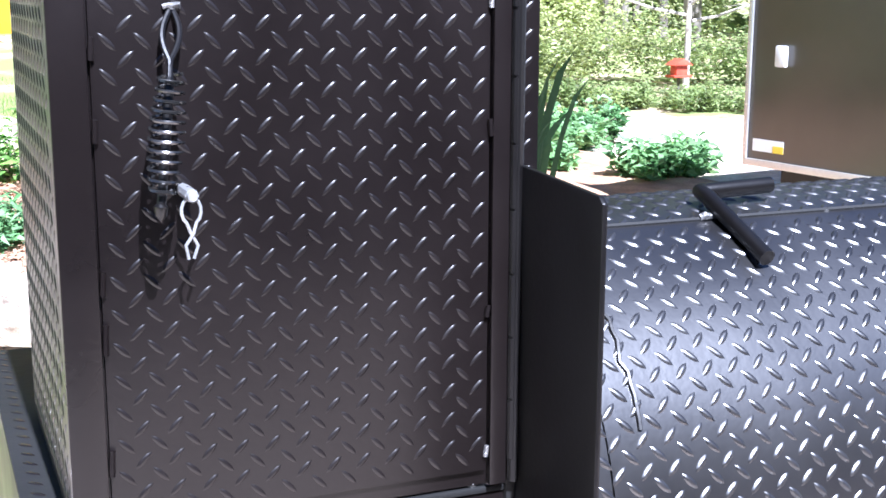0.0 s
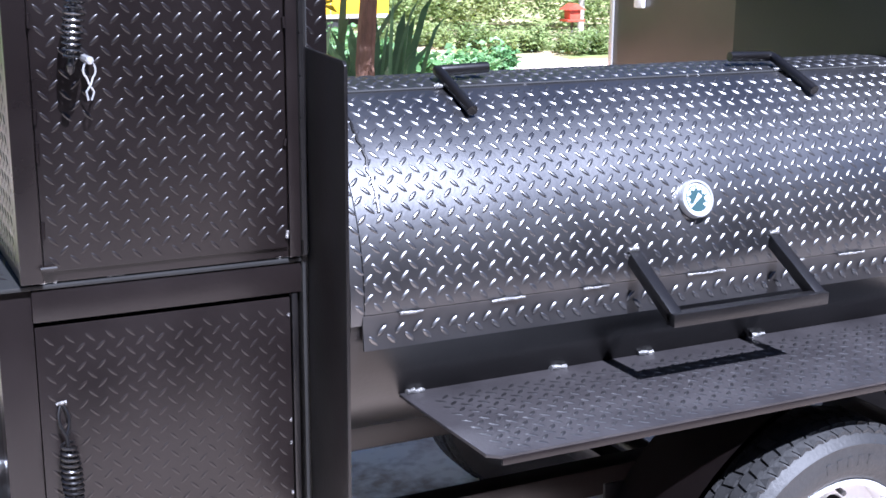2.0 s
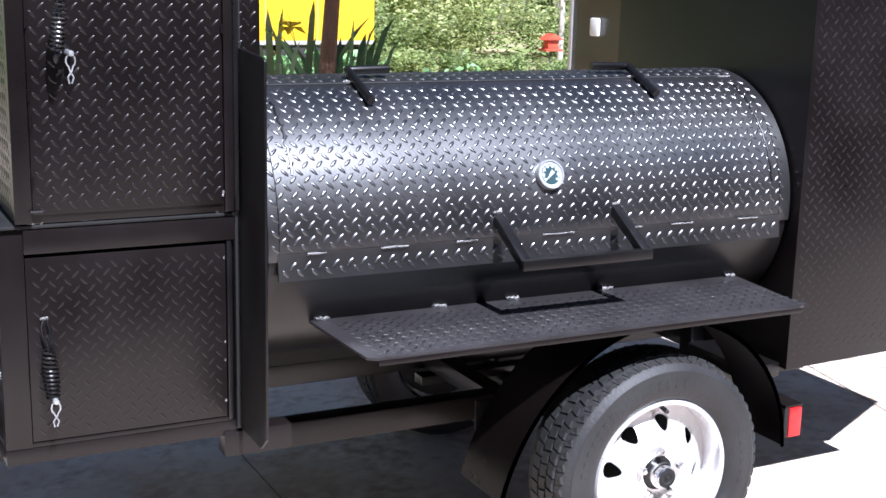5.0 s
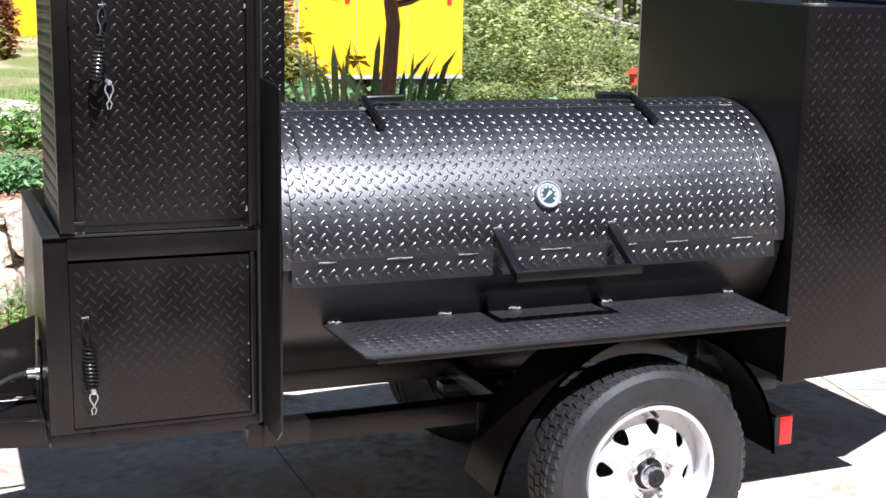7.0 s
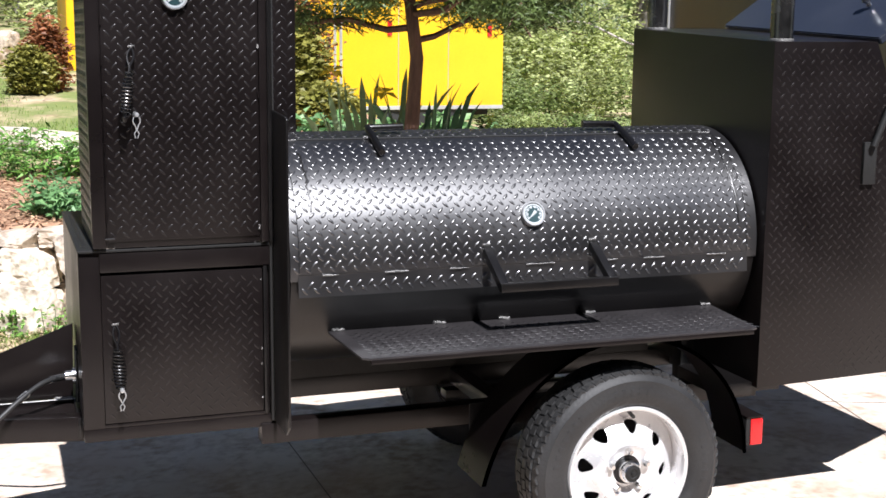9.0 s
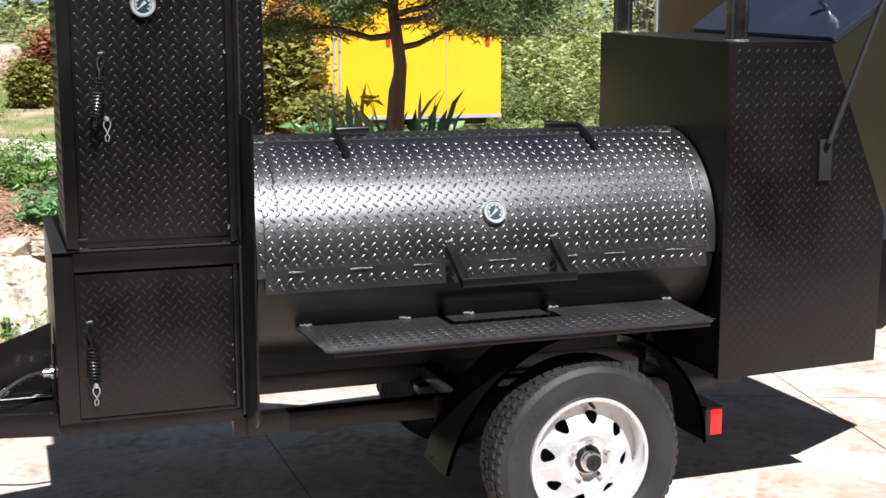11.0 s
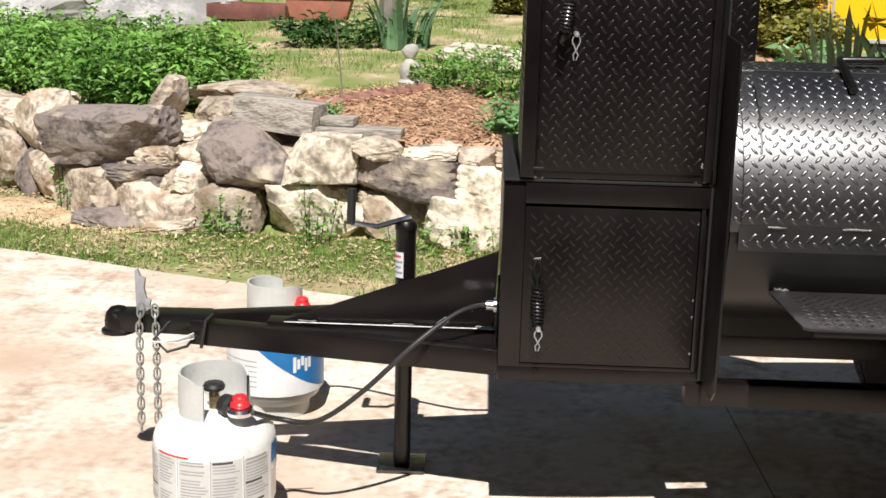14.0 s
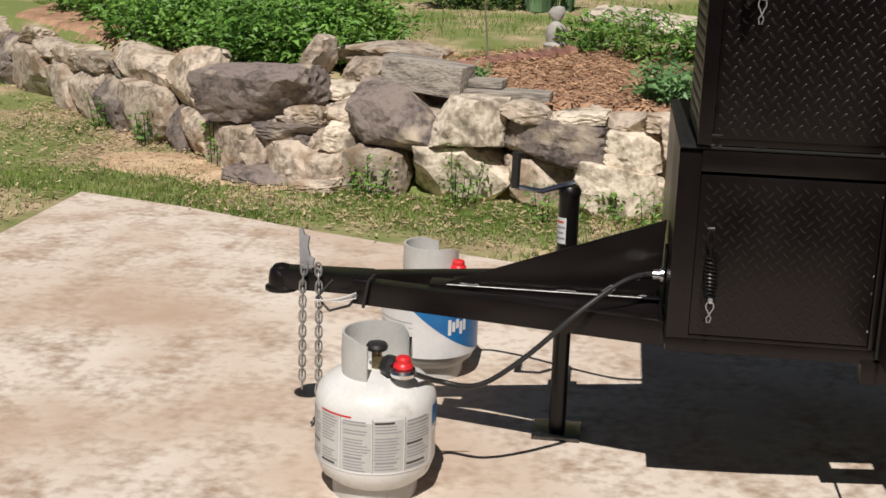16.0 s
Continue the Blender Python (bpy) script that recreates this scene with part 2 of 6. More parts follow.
def merge(bm, own):
    if bm is None:
        return own
    me = bpy.data.meshes.new("scratch")
    own.to_mesh(me)
    own.free()
    bm.from_mesh(me)
    bpy.data.meshes.remove(me)
    return bm


def prism(outline, axis, a, b, bevel=0.002, bm=None):
    """A plate: the outline in the two other axes, from a to b along the axis."""
    own = bmesh.new()
    def at(p, d):
        return {"x": (d, p[0], p[1]), "y": (p[0], d, p[1]), "z": (p[0], p[1], d)}[axis]
    va = [own.verts.new(at(p, a)) for p in outline]
    vb = [own.verts.new(at(p, b)) for p in outline]
    own.faces.new(va)
    own.faces.new(vb[::-1])
    k = len(outline)
    for i in range(k):
        own.faces.new((va[i], vb[i], vb[(i + 1) % k], va[(i + 1) % k]))
    bmesh.ops.recalc_face_normals(own, faces=own.faces[:])
    if bevel:
        bmesh.ops.bevel(own, geom=own.edges[:], offset=bevel, segments=2, affect="EDGES", profile=0.6)
    return merge(bm, own)


def sweep(points, radius, sides=10, bm=None, closed=False, flat=1.0):
    """A round bar along points; radius may be a number or one for each point."""
    own = bmesh.new()
    pts = [Vector(p) for p in points]
    k = len(pts)
    rings = []
    up = None
    for i, p in enumerate(pts):
        a = pts[(i - 1) % k] if (closed or i > 0) else p
        b = pts[(i + 1) % k] if (closed or i < k - 1) else p
        d = (b - a).normalized()
        if up is None:
            up = d.orthogonal().normalized()
        up = (up - d * up.dot(d)).normalized()
        side = d.cross(up)
        r = radius[i] if isinstance(radius, (list, tuple)) else radius
        rings.append([own.verts.new(p + (up * math.cos(2 * math.pi * j / sides) + side * math.sin(2 * math.pi * j / sides) * flat) * r) for j in range(sides)])
    for i in range(k if closed else k - 1):
        a, b = rings[i], rings[(i + 1) % k]
        for j in range(sides):
            f = own.faces.new((a[j], a[(j + 1) % sides], b[(j + 1) % sides], b[j]))
            f.smooth = True
    if not closed:
        own.faces.new(rings[0][::-1])
        own.faces.new(rings[-1])
    return merge(bm, own)


def lathe(profile, origin, axis, sides=40, bm=None):
    """Turns (radius, height) pairs round an axis through origin."""
    own = bmesh.new()
    d = Vector(axis).normalized()
    u = d.orthogonal().normalized()
    w = d.cross(u)
    o = Vector(origin)
    rings = []
    for r, h in profile:
        rings.append([own.verts.new(o + d * h + (u * math.cos(2 * math.pi * j / sides) + w * math.sin(2 * math.pi * j / sides)) * max(r, 1e-5)) for j in range(sides)])
    for a, b in zip(rings, rings[1:]):
        for j in range(sides):
            f = own.faces.new((a[j], a[(j + 1) % sides], b[(j + 1) % sides], b[j]))
            f.smooth = True
    bmesh.ops.recalc_face_normals(own, faces=own.faces[:])
    return merge(bm, own)


def weld(parent, a, b, r=0.004, seed=1):
    """A bright, lumpy weld bead between two points."""
    rnd = random.Random(seed)
    a, b = Vector(a), Vector(b)
    n = max(4, int((b - a).length / 0.006))
    pts = [a.lerp(b, i / n) + Vector((rnd.uniform(-1, 1), rnd.uniform(-1, 1), rnd.uniform(-1, 1))) * r * 0.3 for i in range(n + 1)]
    return part("weld_bead", sweep(pts, [r * rnd.uniform(0.6, 1.3) for _ in pts], 6), WELD, parent, "bare silver weld bead")


PITCH = 0.0302


def tread(place, u0, u1, v0, v1, parent, mat, keep=None, pitch=PITCH, high=0.0023, long=0.0120, wide=0.0040, name="tread_pattern"):
    """Raised lugs in two crossed directions over a surface: place(u, v) gives a point, its normal and the two directions."""
    verts, faces = [], []
    rim = [(-1, 0), (-0.62, -0.72), (-0.2, -1), (0.2, -1), (0.62, -0.72), (1, 0), (0.62, 0.72), (0.2, 1), (-0.2, 1), (-0.62, 0.72)]
    shape = [(a, b, 0) for a, b in rim] + [(a * 0.72, b * 0.58, 0.74) for a, b in rim] + [(-0.36, 0, 1), (0.36, 0, 1)]
    sides = [(i, (i + 1) % 10, 10 + (i + 1) % 10, 10 + i) for i in range(10)]
    sides += [(10, 11, 20), (11, 12, 20), (12, 13, 21, 20), (13, 14, 21), (14, 15, 21), (15, 16, 21), (16, 17, 21), (17, 18, 20, 21), (18, 19, 20), (19, 10, 20)]
    for k in range(2):
        turn = radians(45 if k == 0 else -45)
        c, s = math.cos(turn), math.sin(turn)
        i = 0
        for iu in range(int((u1 - u0) / pitch) + 2):
            for iv in range(int((v1 - v0) / pitch) + 2):
                u, v = u0 + (iu + 0.5 * k) * pitch, v0 + (iv + 0.5 * k) * pitch
                if u < u0 + 0.010 or u > u1 - 0.010 or v < v0 + 0.010 or v > v1 - 0.010 or (keep and not keep(u, v)):
                    continue
                p, nrm, tu, tv = place(u, v)
                base = len(verts)
                for a, b, h in shape:
                    x, y = a * long, b * wide
                    verts.append(p + tu * (x * c - y * s) + tv * (x * s + y * c) + nrm * (h * high - 0.0003))
                faces += [tuple(base + q for q in f) for f in sides]
    o = raw(verts, faces, name, mat, parent, "", True)
    o["kind"] = "stuff"
    return o


def plane_map(origin, tu, tv):
    o, tu, tv = Vector(origin), Vector(tu), Vector(tv)
    nrm = tu.cross(tv).normalized()
    return lambda u, v: (o + tu * u + tv * v, nrm, tu, tv)


# ---- the smoker trailer ----
BY, BZ, BR = 0.122, 0.897, 0.300
smoker = thing("smoker_trailer", "black painted tread-plate barbecue smoker trailer parked on concrete", "smoker")


def spring_handle(parent, top, drop, out, tilt):
    """A bent wire eye welded to the door, with a tapered spring grip hung on it."""
    x, y, z = top
    eye = []
    for i in range(13):
        f = i / 12
        eye.append((x + tilt * f * 0.4 + 0.0075 * math.sin(math.pi * min(1, f * 1.3)), y - out * f * 0.6, z - drop * 0.36 * f))
    back = [(px - 0.015 * math.sin(math.pi * min(1, i / 12 * 1.3)), py, pz) for i, (px, py, pz) in enumerate(eye)]
    rod = [(x + tilt * 0.4, y - out * 0.6, z - drop * 0.36), (x + tilt * 0.7, y - out * 0.85, z - drop * 0.68), (x + tilt, y - out, z - drop)]
    h = part("spring_handle", sweep(rod, 0.0040, 8, sweep(back, 0.0026, 8, sweep(eye, 0.0026, 8))), FLAT_BLACK, parent, "black wire handle with coiled spring grip")
    pts = []
    for i in range(200):
        f = i / 199
        r = 0.0075 + 0.0072 * math.sin(math.pi * (0.08 + 0.80 * f))
        a = f * 12 * 2 * math.pi
        k = 0.34 + 0.60 * f
        pts.append((x + tilt * k + r * math.cos(a), y - out * (0.35 + 0.65 * k) + r * math.sin(a), z - drop * k))
    part("spring_coil", sweep(pts, 0.0017 if parent["shiny"] else 0.0025, 6), DARK_STEEL if parent["shiny"] else FLAT_BLACK, h, "coiled steel wire grip")
    part("grip_tip", lathe([(0.0, 0), (0.006, 0.006), (0.005, 0.014), (0.0, 0.020)], (x + tilt, y - out, z - drop * 0.97), (-0.05, 0, -1), 12), FLAT_BLACK, h)
    weld(parent, (x - 0.008, y - 0.002, z), (x + 0.008, y - 0.002, z + 0.002), 0.003, int(z * 100))
    return h


def hitch_clip(parent, at, size=0.055, wire=CHROME):
    x, y, z = at
    p = part("pin_stud", sweep([(x, y + 0.045, z), (x, y - 0.006, z)], 0.006, 8), BRIGHT_ZINC, parent, "bare steel stud")
    bow = [(x + 0.0085 * math.sin(radians(q)), y, z - 0.014 + 0.012 * math.cos(radians(q))) for q in range(0, 151, 25)]
    legs = [(x + 0.001, y - 0.002, z - size * 0.60), (x - 0.006, y - 0.002, z - size * 0.78), (x - 0.004, y - 0.002, z - size)]
    pts = bow + legs
    pts2 = [(2 * x - px, py, pz) for px, py, pz in bow] + [(x - 0.001, y, z - size * 0.60), (x + 0.005, y, z - size * 0.80), (x + 0.001, y, z - size)]
    part("pin_eye", lathe([(0.0, -0.004), (0.0045, -0.003), (0.0055, 0.0), (0.0045, 0.004), (0.0, 0.005)], (x, y - 0.006, z), (0, -1, 0), 12), BRIGHT_ZINC, parent, "bright stud end")
    part("hitch_clip", sweep(pts2, 0.0015, 6, sweep(pts, 0.0015, 6)), wire, parent, "bright zinc hitch pin clip")


def dial_gauge(parent, at, normal, r=0.032):
    n = Vector(normal).normalized()
    g = part("thermometer", lathe([(r * 0.55, -0.004), (r, 0.0), (r, 0.010), (r * 0.96, 0.014), (r * 0.86, 0.014), (r * 0.84, 0.011)], at, n, 36), BRIGHT_ZINC, parent, "round dial thermometer with chrome bezel")
    part("dial_face", lathe([(r * 0.85, 0.0105), (r * 0.70, 0.0105)], at, n, 36), DIAL, g, "white dial rim")
    part("dial_disc", lathe([(r * 0.70, 0.0103), (0.0, 0.0103)], at, n, 36), DIAL_DARK, g, "dark petrol dial face with pale marks")
    side = n.cross(Vector((0, 0, 1))).normalized()
    up = side.cross(n)
    o = Vector(at) + n * 0.0112
    bm = bmesh.new()
    for i in range(22):
        a = radians(-220 + 260 * i / 21)
        d = -side * math.cos(a) - up * math.sin(a)
        w = d.cross(n) * r * (0.035 if i % 3 else 0.06)
        a0, a1 = o + d * r * (0.52 if i % 3 else 0.44), o + d * r * 0.66
        bm.faces.new([bm.verts.new(q) for q in (a0 - w, a0 + w, a1 + w, a1 - w)])
    part("scale_marks", bm, DIAL, g)["kind"] = "stuff"
    d = (side * 0.62 - up * 0.6).normalized()
    w = d.cross(n) * r * 0.09
    bm = bmesh.new()
    bm.faces.new([bm.verts.new(o + n * 0.0008 + q) for q in (-d * r * 0.28 - w * 1.6, -d * r * 0.28 + w * 1.6, d * r * 0.6)])
    part("pointer", bm, DIAL, g)
    return g


# lower cabinet
low = part("lower_cabinet", box(0.0, 0.468, 0.004, 0.70, 0.487, 0.932, 0.004), BLACK, smoker, "black steel lower firebox cabinet")
low["shiny"] = 0
part("corner_post", box(-0.002, 0.049, -0.0075, 0.03, 0.485, 0.930, 0.002), BLACK, low)
part("top_rail", box(0.048, 0.470, -0.014, 0.035, 0.880, 0.930, 0.003), BLACK, low)
part("top_flange", box(-0.003, 0.471, -0.017, 0.70, 0.931, 0.938, 0.002), SOOT, low)
ldoor = part("lower_door", box(0.050, 0.448, -0.008, 0.003, 0.497, 0.872, 0.002), BLACK, low, "black tread-plate cabinet door")
tread(plane_map((0.05, -0.008, 0.497), (1, 0, 0), (0, 0, 1)), 0.004, 0.396, 0.004, 0.372, low, DOOR_LUG, high=0.0010, wide=0.0030)
part("door_frame", box(0.450, 0.460, -0.012, 0.004, 0.490, 0.878, 0.002), FLAT_BLACK, low)
tread(plane_map((0.0, 0.03, 0.938), (1, 0, 0), (0, 1, 0)), 0.0, 0.036, 0.0, 0.66, low, DOOR_LUG, high=0.0012)
part("skirt", box(-0.002, 0.470, -0.0065, 0.70, 0.452, 0.4845, 0.002), BLACK, low)
part("bottom_rail", box(0.048, 0.460, -0.006, 0.004, 0.485, 0.495, 0.002), BLACK, low)
spring_handle(low, (0.081, -0.008, 0.749), 0.165, 0.042, 0.006)
hitch_clip(low, (0.088, -0.062, 0.596), 0.052, BRIGHT_ZINC)
for i, z in enumerate((0.53, 0.62, 0.66, 0.84)):
    weld(low, (0.444, -0.010, z), (0.445, -0.010, z + 0.005), 0.0018, i)
for i, (x, w) in enumerate(((0.050, 0.035), (0.160, 0.03), (0.425, 0.03))):
    weld(low, (x, -0.010, 0.9415), (x + w, -0.011, 0.9415), 0.0045, 10 + i)
part("door_bolt", sweep([(0.062, -0.03, 0.965), (0.085, -0.03, 0.965)], 0.003, 6), FLAT_BLACK, low)

# upper cabinet with its flue box
UY = -0.022
upc = part("upper_cabinet", box(0.036, 0.462, UY + 0.006, 0.40, 0.940, 2.02, 0.004), BLACK, smoker, "tall black tread-plate upper smoking cabinet")
upc["shiny"] = 1
part("left_stile", box(0.033, 0.066, UY - 0.004, UY + 0.008, 0.942, 2.02, 0.003), BLACK, upc)
part("right_stile", box(0.444, 0.463, UY - 0.004, UY + 0.008, 0.942, 2.02, 0.003), BLACK, upc)
udoor = part("upper_door", box(0.068, 0.442, UY, UY + 0.008, 0.958, 2.0, 0.002), BLACK, upc, "black tread-plate door")
tread(plane_map((0.068, UY, 0.958), (1, 0, 0), (0, 0, 1)), 0.0, 0.374, 0.0, 1.04, upc, DOOR_LUG, high=0.0016, wide=0.0032)
tread(plane_map((0.036, 0.39, 0.95), (0, -1, 0), (0, 0, 1)), 0.0, 0.385, 0.0, 1.06, upc, DOOR_LUG, high=0.0016, wide=0.0032)
part("hinge_tube", sweep([(0.470, UY - 0.004, 0.945), (0.470, UY - 0.004, 2.0)], 0.006, 8), FLAT_BLACK, upc)
for i in range(16):
    z = 0.97 + 0.065 * i
    part("hinge_knuckle", sweep([(0.467, UY - 0.005, z), (0.467, UY - 0.005, z + 0.062)], 0.0045, 8), FLAT_BLACK, upc)
spring_handle(upc, (0.139, UY, 1.425), 0.162, 0.060, -0.026)
hitch_clip(upc, (0.143, -0.056, 1.266), 0.056, BRIGHT_ZINC)
dial_gauge(upc, (0.243, UY, 1.545), (0, -1, 0))
rnd = random.Random(4)
for i in range(7):
    z = 0.985 + i * 0.15 + rnd.uniform(-0.02, 0.02)
    part("weld_bump", sweep([(0.441 + rnd.uniform(-0.002, 0.002), UY - 0.003, z), (0.441, UY - 0.003, z + rnd.uniform(0.006, 0.02))], 0.0026, 6), BLACK if i % 3 else WELD, upc)
for i in range(10):
    z = 1.0 + i * 0.1 + rnd.uniform(-0.03, 0.03)
    part("weld_bump", sweep([(0.069, UY - 0.002, z), (0.070, UY - 0.002, z + rnd.uniform(0.01, 0.03))], 0.003, 6), BLACK, upc)
flue = part("flue_box", box(0.466, 0.572, 0.13, 0.42, 1.10, 2.02, 0.003), BLACK, upc, "black tread-plate flue housing")
tread(plane_map((0.466, 0.13, 1.18), (1, 0, 0), (0, 0, 1)), 0.0, 0.106, 0.0, 0.83, upc, DOOR_LUG, high=0.0016, wide=0.0032)
shield = part("heat_shield", prism([(-0.022, 0.470), (-0.150, 0.470), (-0.186, 0.500), (-0.188, 1.258), (-0.180, 1.264), (-0.022, 1.272)], "x", 0.474, 0.480), FLAT_BLACK, upc, "black flat steel heat shield plate")
part("backing_post", box(0.466, 0.481, -0.020, 0.40, 0.47, 1.95, 0.002), SOOT, upc)

# cooking barrel
def arc(r, a0, a1, n):
    return [(BY - r * math.cos(radians(a0 + (a1 - a0) * i / n)), BZ + r * math.sin(radians(a0 + (a1 - a0) * i / n))) for i in range(n + 1)]


barrel_bm = lathe([(0.0, 0.0), (BR - 0.004, 0.0), (BR, 0.003), (BR, 1.305), (BR - 0.004, 1.308), (0.0, 1.308)], (0.482, BY, BZ), (1, 0, 0), 96)
barrel = part("cooking_barrel", barrel_bm, FLAT_BLACK, smoker, "black steel cooking barrel")
barrel["shiny"] = 0
LR = BR + 0.006


def shell(name, x0, x1, ang0, ang1, r, thick, mat, parent, n=40, tail=None, label=""):
    """A curved plate over the barrel, with an optional straight hanging lip."""
    out, inn = arc(r, ang0, ang1, n), arc(r - thick, ang0, ang1, n)
    if tail:
        out, inn = [tail[0]] + out, [tail[1]] + inn
    bm = bmesh.new()
    rows = []
    for x in (x0, x1):
        rows.append(([bm.verts.new((x, y, z)) for y, z in out], [bm.verts.new((x, y, z)) for y, z in inn]))
    (o0, i0), (o1, i1) = rows
    for j in range(len(out) - 1):
        for a, b in ((o0, o1), (i1, i0)):
            bm.faces.new((a[j], a[j + 1], b[j + 1], b[j])).smooth = True
        bm.faces.new((o0[j], i0[j], i0[j + 1], o0[j + 1]))
        bm.faces.new((o1[j], o1[j + 1], i1[j + 1], i1[j]))
    for j in (0, -1):
        bm.faces.new((o0[j], o1[j], i1[j], i0[j]))
    bmesh.ops.recalc_face_normals(bm, faces=bm.faces[:])
    return part(name, bm, mat, parent, label)


LIP = BY - LR - 0.006
lid = shell("barrel_lid", 0.505, 1.757, -3, 73, LR, 0.005, LID_BLACK, barrel, 46, None, "curved black tread-plate lid")
strip = shell("lid_strip", 0.501, 1.760, -3.6, -3.2, LR + 0.001, 0.004, LID_BLACK, barrel, 2, ((LIP, 0.826), (LIP + 0.005, 0.826)), "tread-plate lip along the lid")
shell("end_band", 0.482, 0.503, -6, 112, LR, 0.006, LID_BLACK, barrel, 46)
shell("end_band", 1.759, 1.790, -6, 112, LR, 0.006, LID_BLACK, barrel, 46)
shell("top_sheet", 0.503, 1.759, 73.8, 112, LR, 0.006, LID_BLACK, barrel, 20)


def barrel_map(x0):
    def place(u, v):
        a = v / LR
        n = Vector((0, -math.cos(a), math.sin(a)))
        return Vector((x0 + u, BY, BZ)) + n * LR, n, Vector((1, 0, 0)), Vector((0, math.sin(a), math.cos(a)))
    return place


tread(barrel_map(0.482), 0.0, 1.308, radians(-4) * LR, radians(110) * LR, barrel, LUG, keep=lambda u, v: abs(v - radians(73.4) * LR) > 0.008)
tread(plane_map((0.501, LIP, 0.826), (1, 0, 0), (0, 0, 1)), 0.0, 1.258, 0.0, 0.052, barrel, LUG)


def on_barrel(x, ang, lift=0.0):
    a = radians(ang)
    return Vector((x, BY - (LR + lift) * math.cos(a), BZ + (LR + lift) * math.sin(a)))


for i, (x, w) in enumerate(((0.56, 0.04), (0.72, 0.06), (0.89, 0.05), (1.10, 0.08), (1.33, 0.03), (1.44, 0.06), (1.63, 0.06))):
    weld(barrel, (x, LIP + 0.001, 0.8785), (x + w, LIP + 0.001, 0.8785), 0.0024, 50 + i)
for i, (x, w) in enumerate(((0.50, 0.05), (0.88, 0.06), (1.04, 0.05), (1.24, 0.05), (1.62, 0.04), (1.71, 0.05))):
    weld(barrel, on_barrel(x, 73.4), on_barrel(x + w, 73.4), 0.0026, 60 + i)
part("lid_seam", sweep([on_barrel(0.55, 73.4, 0.0005), on_barrel(1.72, 73.4, 0.0005)], 0.0032, 6), SOOT, barrel)
# hairline weld tracks near the lid's end
for x, a0, a1, sd in ((0.541, 26, 60, 5), (1.735, 12, 64, 7)):
    rnd = random.Random(sd)
    part("weld_track", sweep([on_barrel(x + rnd.uniform(-0.003, 0.003), a0 + (a1 - a0) * i / 16, 0.001) for i in range(17)], 0.0026, 6), FLAT_BLACK, barrel)
gpos = on_barrel(1.123, 20.5)
dial_gauge(barrel, gpos, gpos - Vector((1.123, BY, BZ)), 0.033)

# stop rods over the hinge seam
def stop_rod(x, way):
    j = Vector((x, 0.066, 1.2165))
    pts = [j + Vector((way * 0.098, 0.004, 0.002)), j + Vector((way * 0.014, 0, 0)), j, j + Vector((0.0, -0.014, -0.004)), Vector((x + 0.004, -0.057, 1.163))]
    r = part("stop_rod", sweep(pts, 0.0095, 12), FLAT_BLACK, barrel, "bent round black steel stop rod")
    weld(barrel, (x - 0.022, 0.034, 1.194), (x + 0.012, 0.030, 1.194), 0.004, int(x * 100))
    return r


stop_rod(0.747, 1)
stop_rod(1.470, -1)

# lift bar of the lid
bar = part("lift_bar", box(0.980, 1.300, -0.318, -0.296, 0.836, 0.858, 0.002), FLAT_BLACK, barrel, "square black steel lift bar")
for x in (0.980, 1.278):
    a, b = Vector((x + 0.011, -0.306, 0.847)), Vector((x + 0.011, -0.181, 0.922))
    d = b - a
    m = Matrix.Translation(a) @ d.to_track_quat("Y", "Z").to_matrix().to_4x4()
    part("lift_arm", box(-0.011, 0.011, 0, d.length, -0.011, 0.011, 0.002, None, m), FLAT_BLACK, barrel)
    weld(barrel, (x, -0.184, 0.934), (x + 0.022, -0.184, 0.934), 0.004, 80)

# front shelf
SZ = 0.722
shelf_bm = prism([(0.590, -0.120), (0.590, -0.150), (0.600, -0.398), (0.618, -0.412), (1.640, -0.412), (1.658, -0.404), (1.690, -0.135), (1.690, -0.120)], "z", SZ - 0.006, SZ)
shelf = part("front_shelf", shelf_bm, SHELF_BLACK, smoker, "black tread-plate side shelf")
tread(plane_map((0.60, -0.412, SZ), (1, 0, 0), (0, 1, 0)), 0.02, 1.075, 0.004, 0.27, shelf, LUG, high=0.0016, keep=lambda u, v: u > 0.03 and u < 1.065)
part("shelf_lip", box(0.620, 1.645, -0.413, -0.407, SZ - 0.016, SZ - 0.005, 0.001), BLACK, shelf)
for i, x in enumerate((0.60, 0.87, 1.05, 1.30, 1.655)):
    weld(shelf, (x, -0.128, SZ + 0.004), (x + 0.03, -0.128, SZ + 0.003), 0.0045, 90 + i)

# firebox at the rear with the open hood
fb_bm = prism([(1.797, 0.494), (2.332, 0.508), (2.342, 0.94), (2.128, 1.452), (1.797, 1.450)], "y", -0.212, 0.585)
for v in fb_bm.verts:
    if v.co.z > 1.3:
        v.co.z += 0.035 * (v.co.y + 0.212) / 0.8
firebox = part("firebox", fb_bm, BLACK, smoker, "large black steel rear firebox with slanted side")
firebox["shiny"] = 0


def in_box(u, v):
    x, z = u, v
    right = 2.34 if z < 0.94 else 2.342 - (z - 0.94) * 0.418
    return 1.81 < x < right - 0.012 and 0.53 < z < 1.435


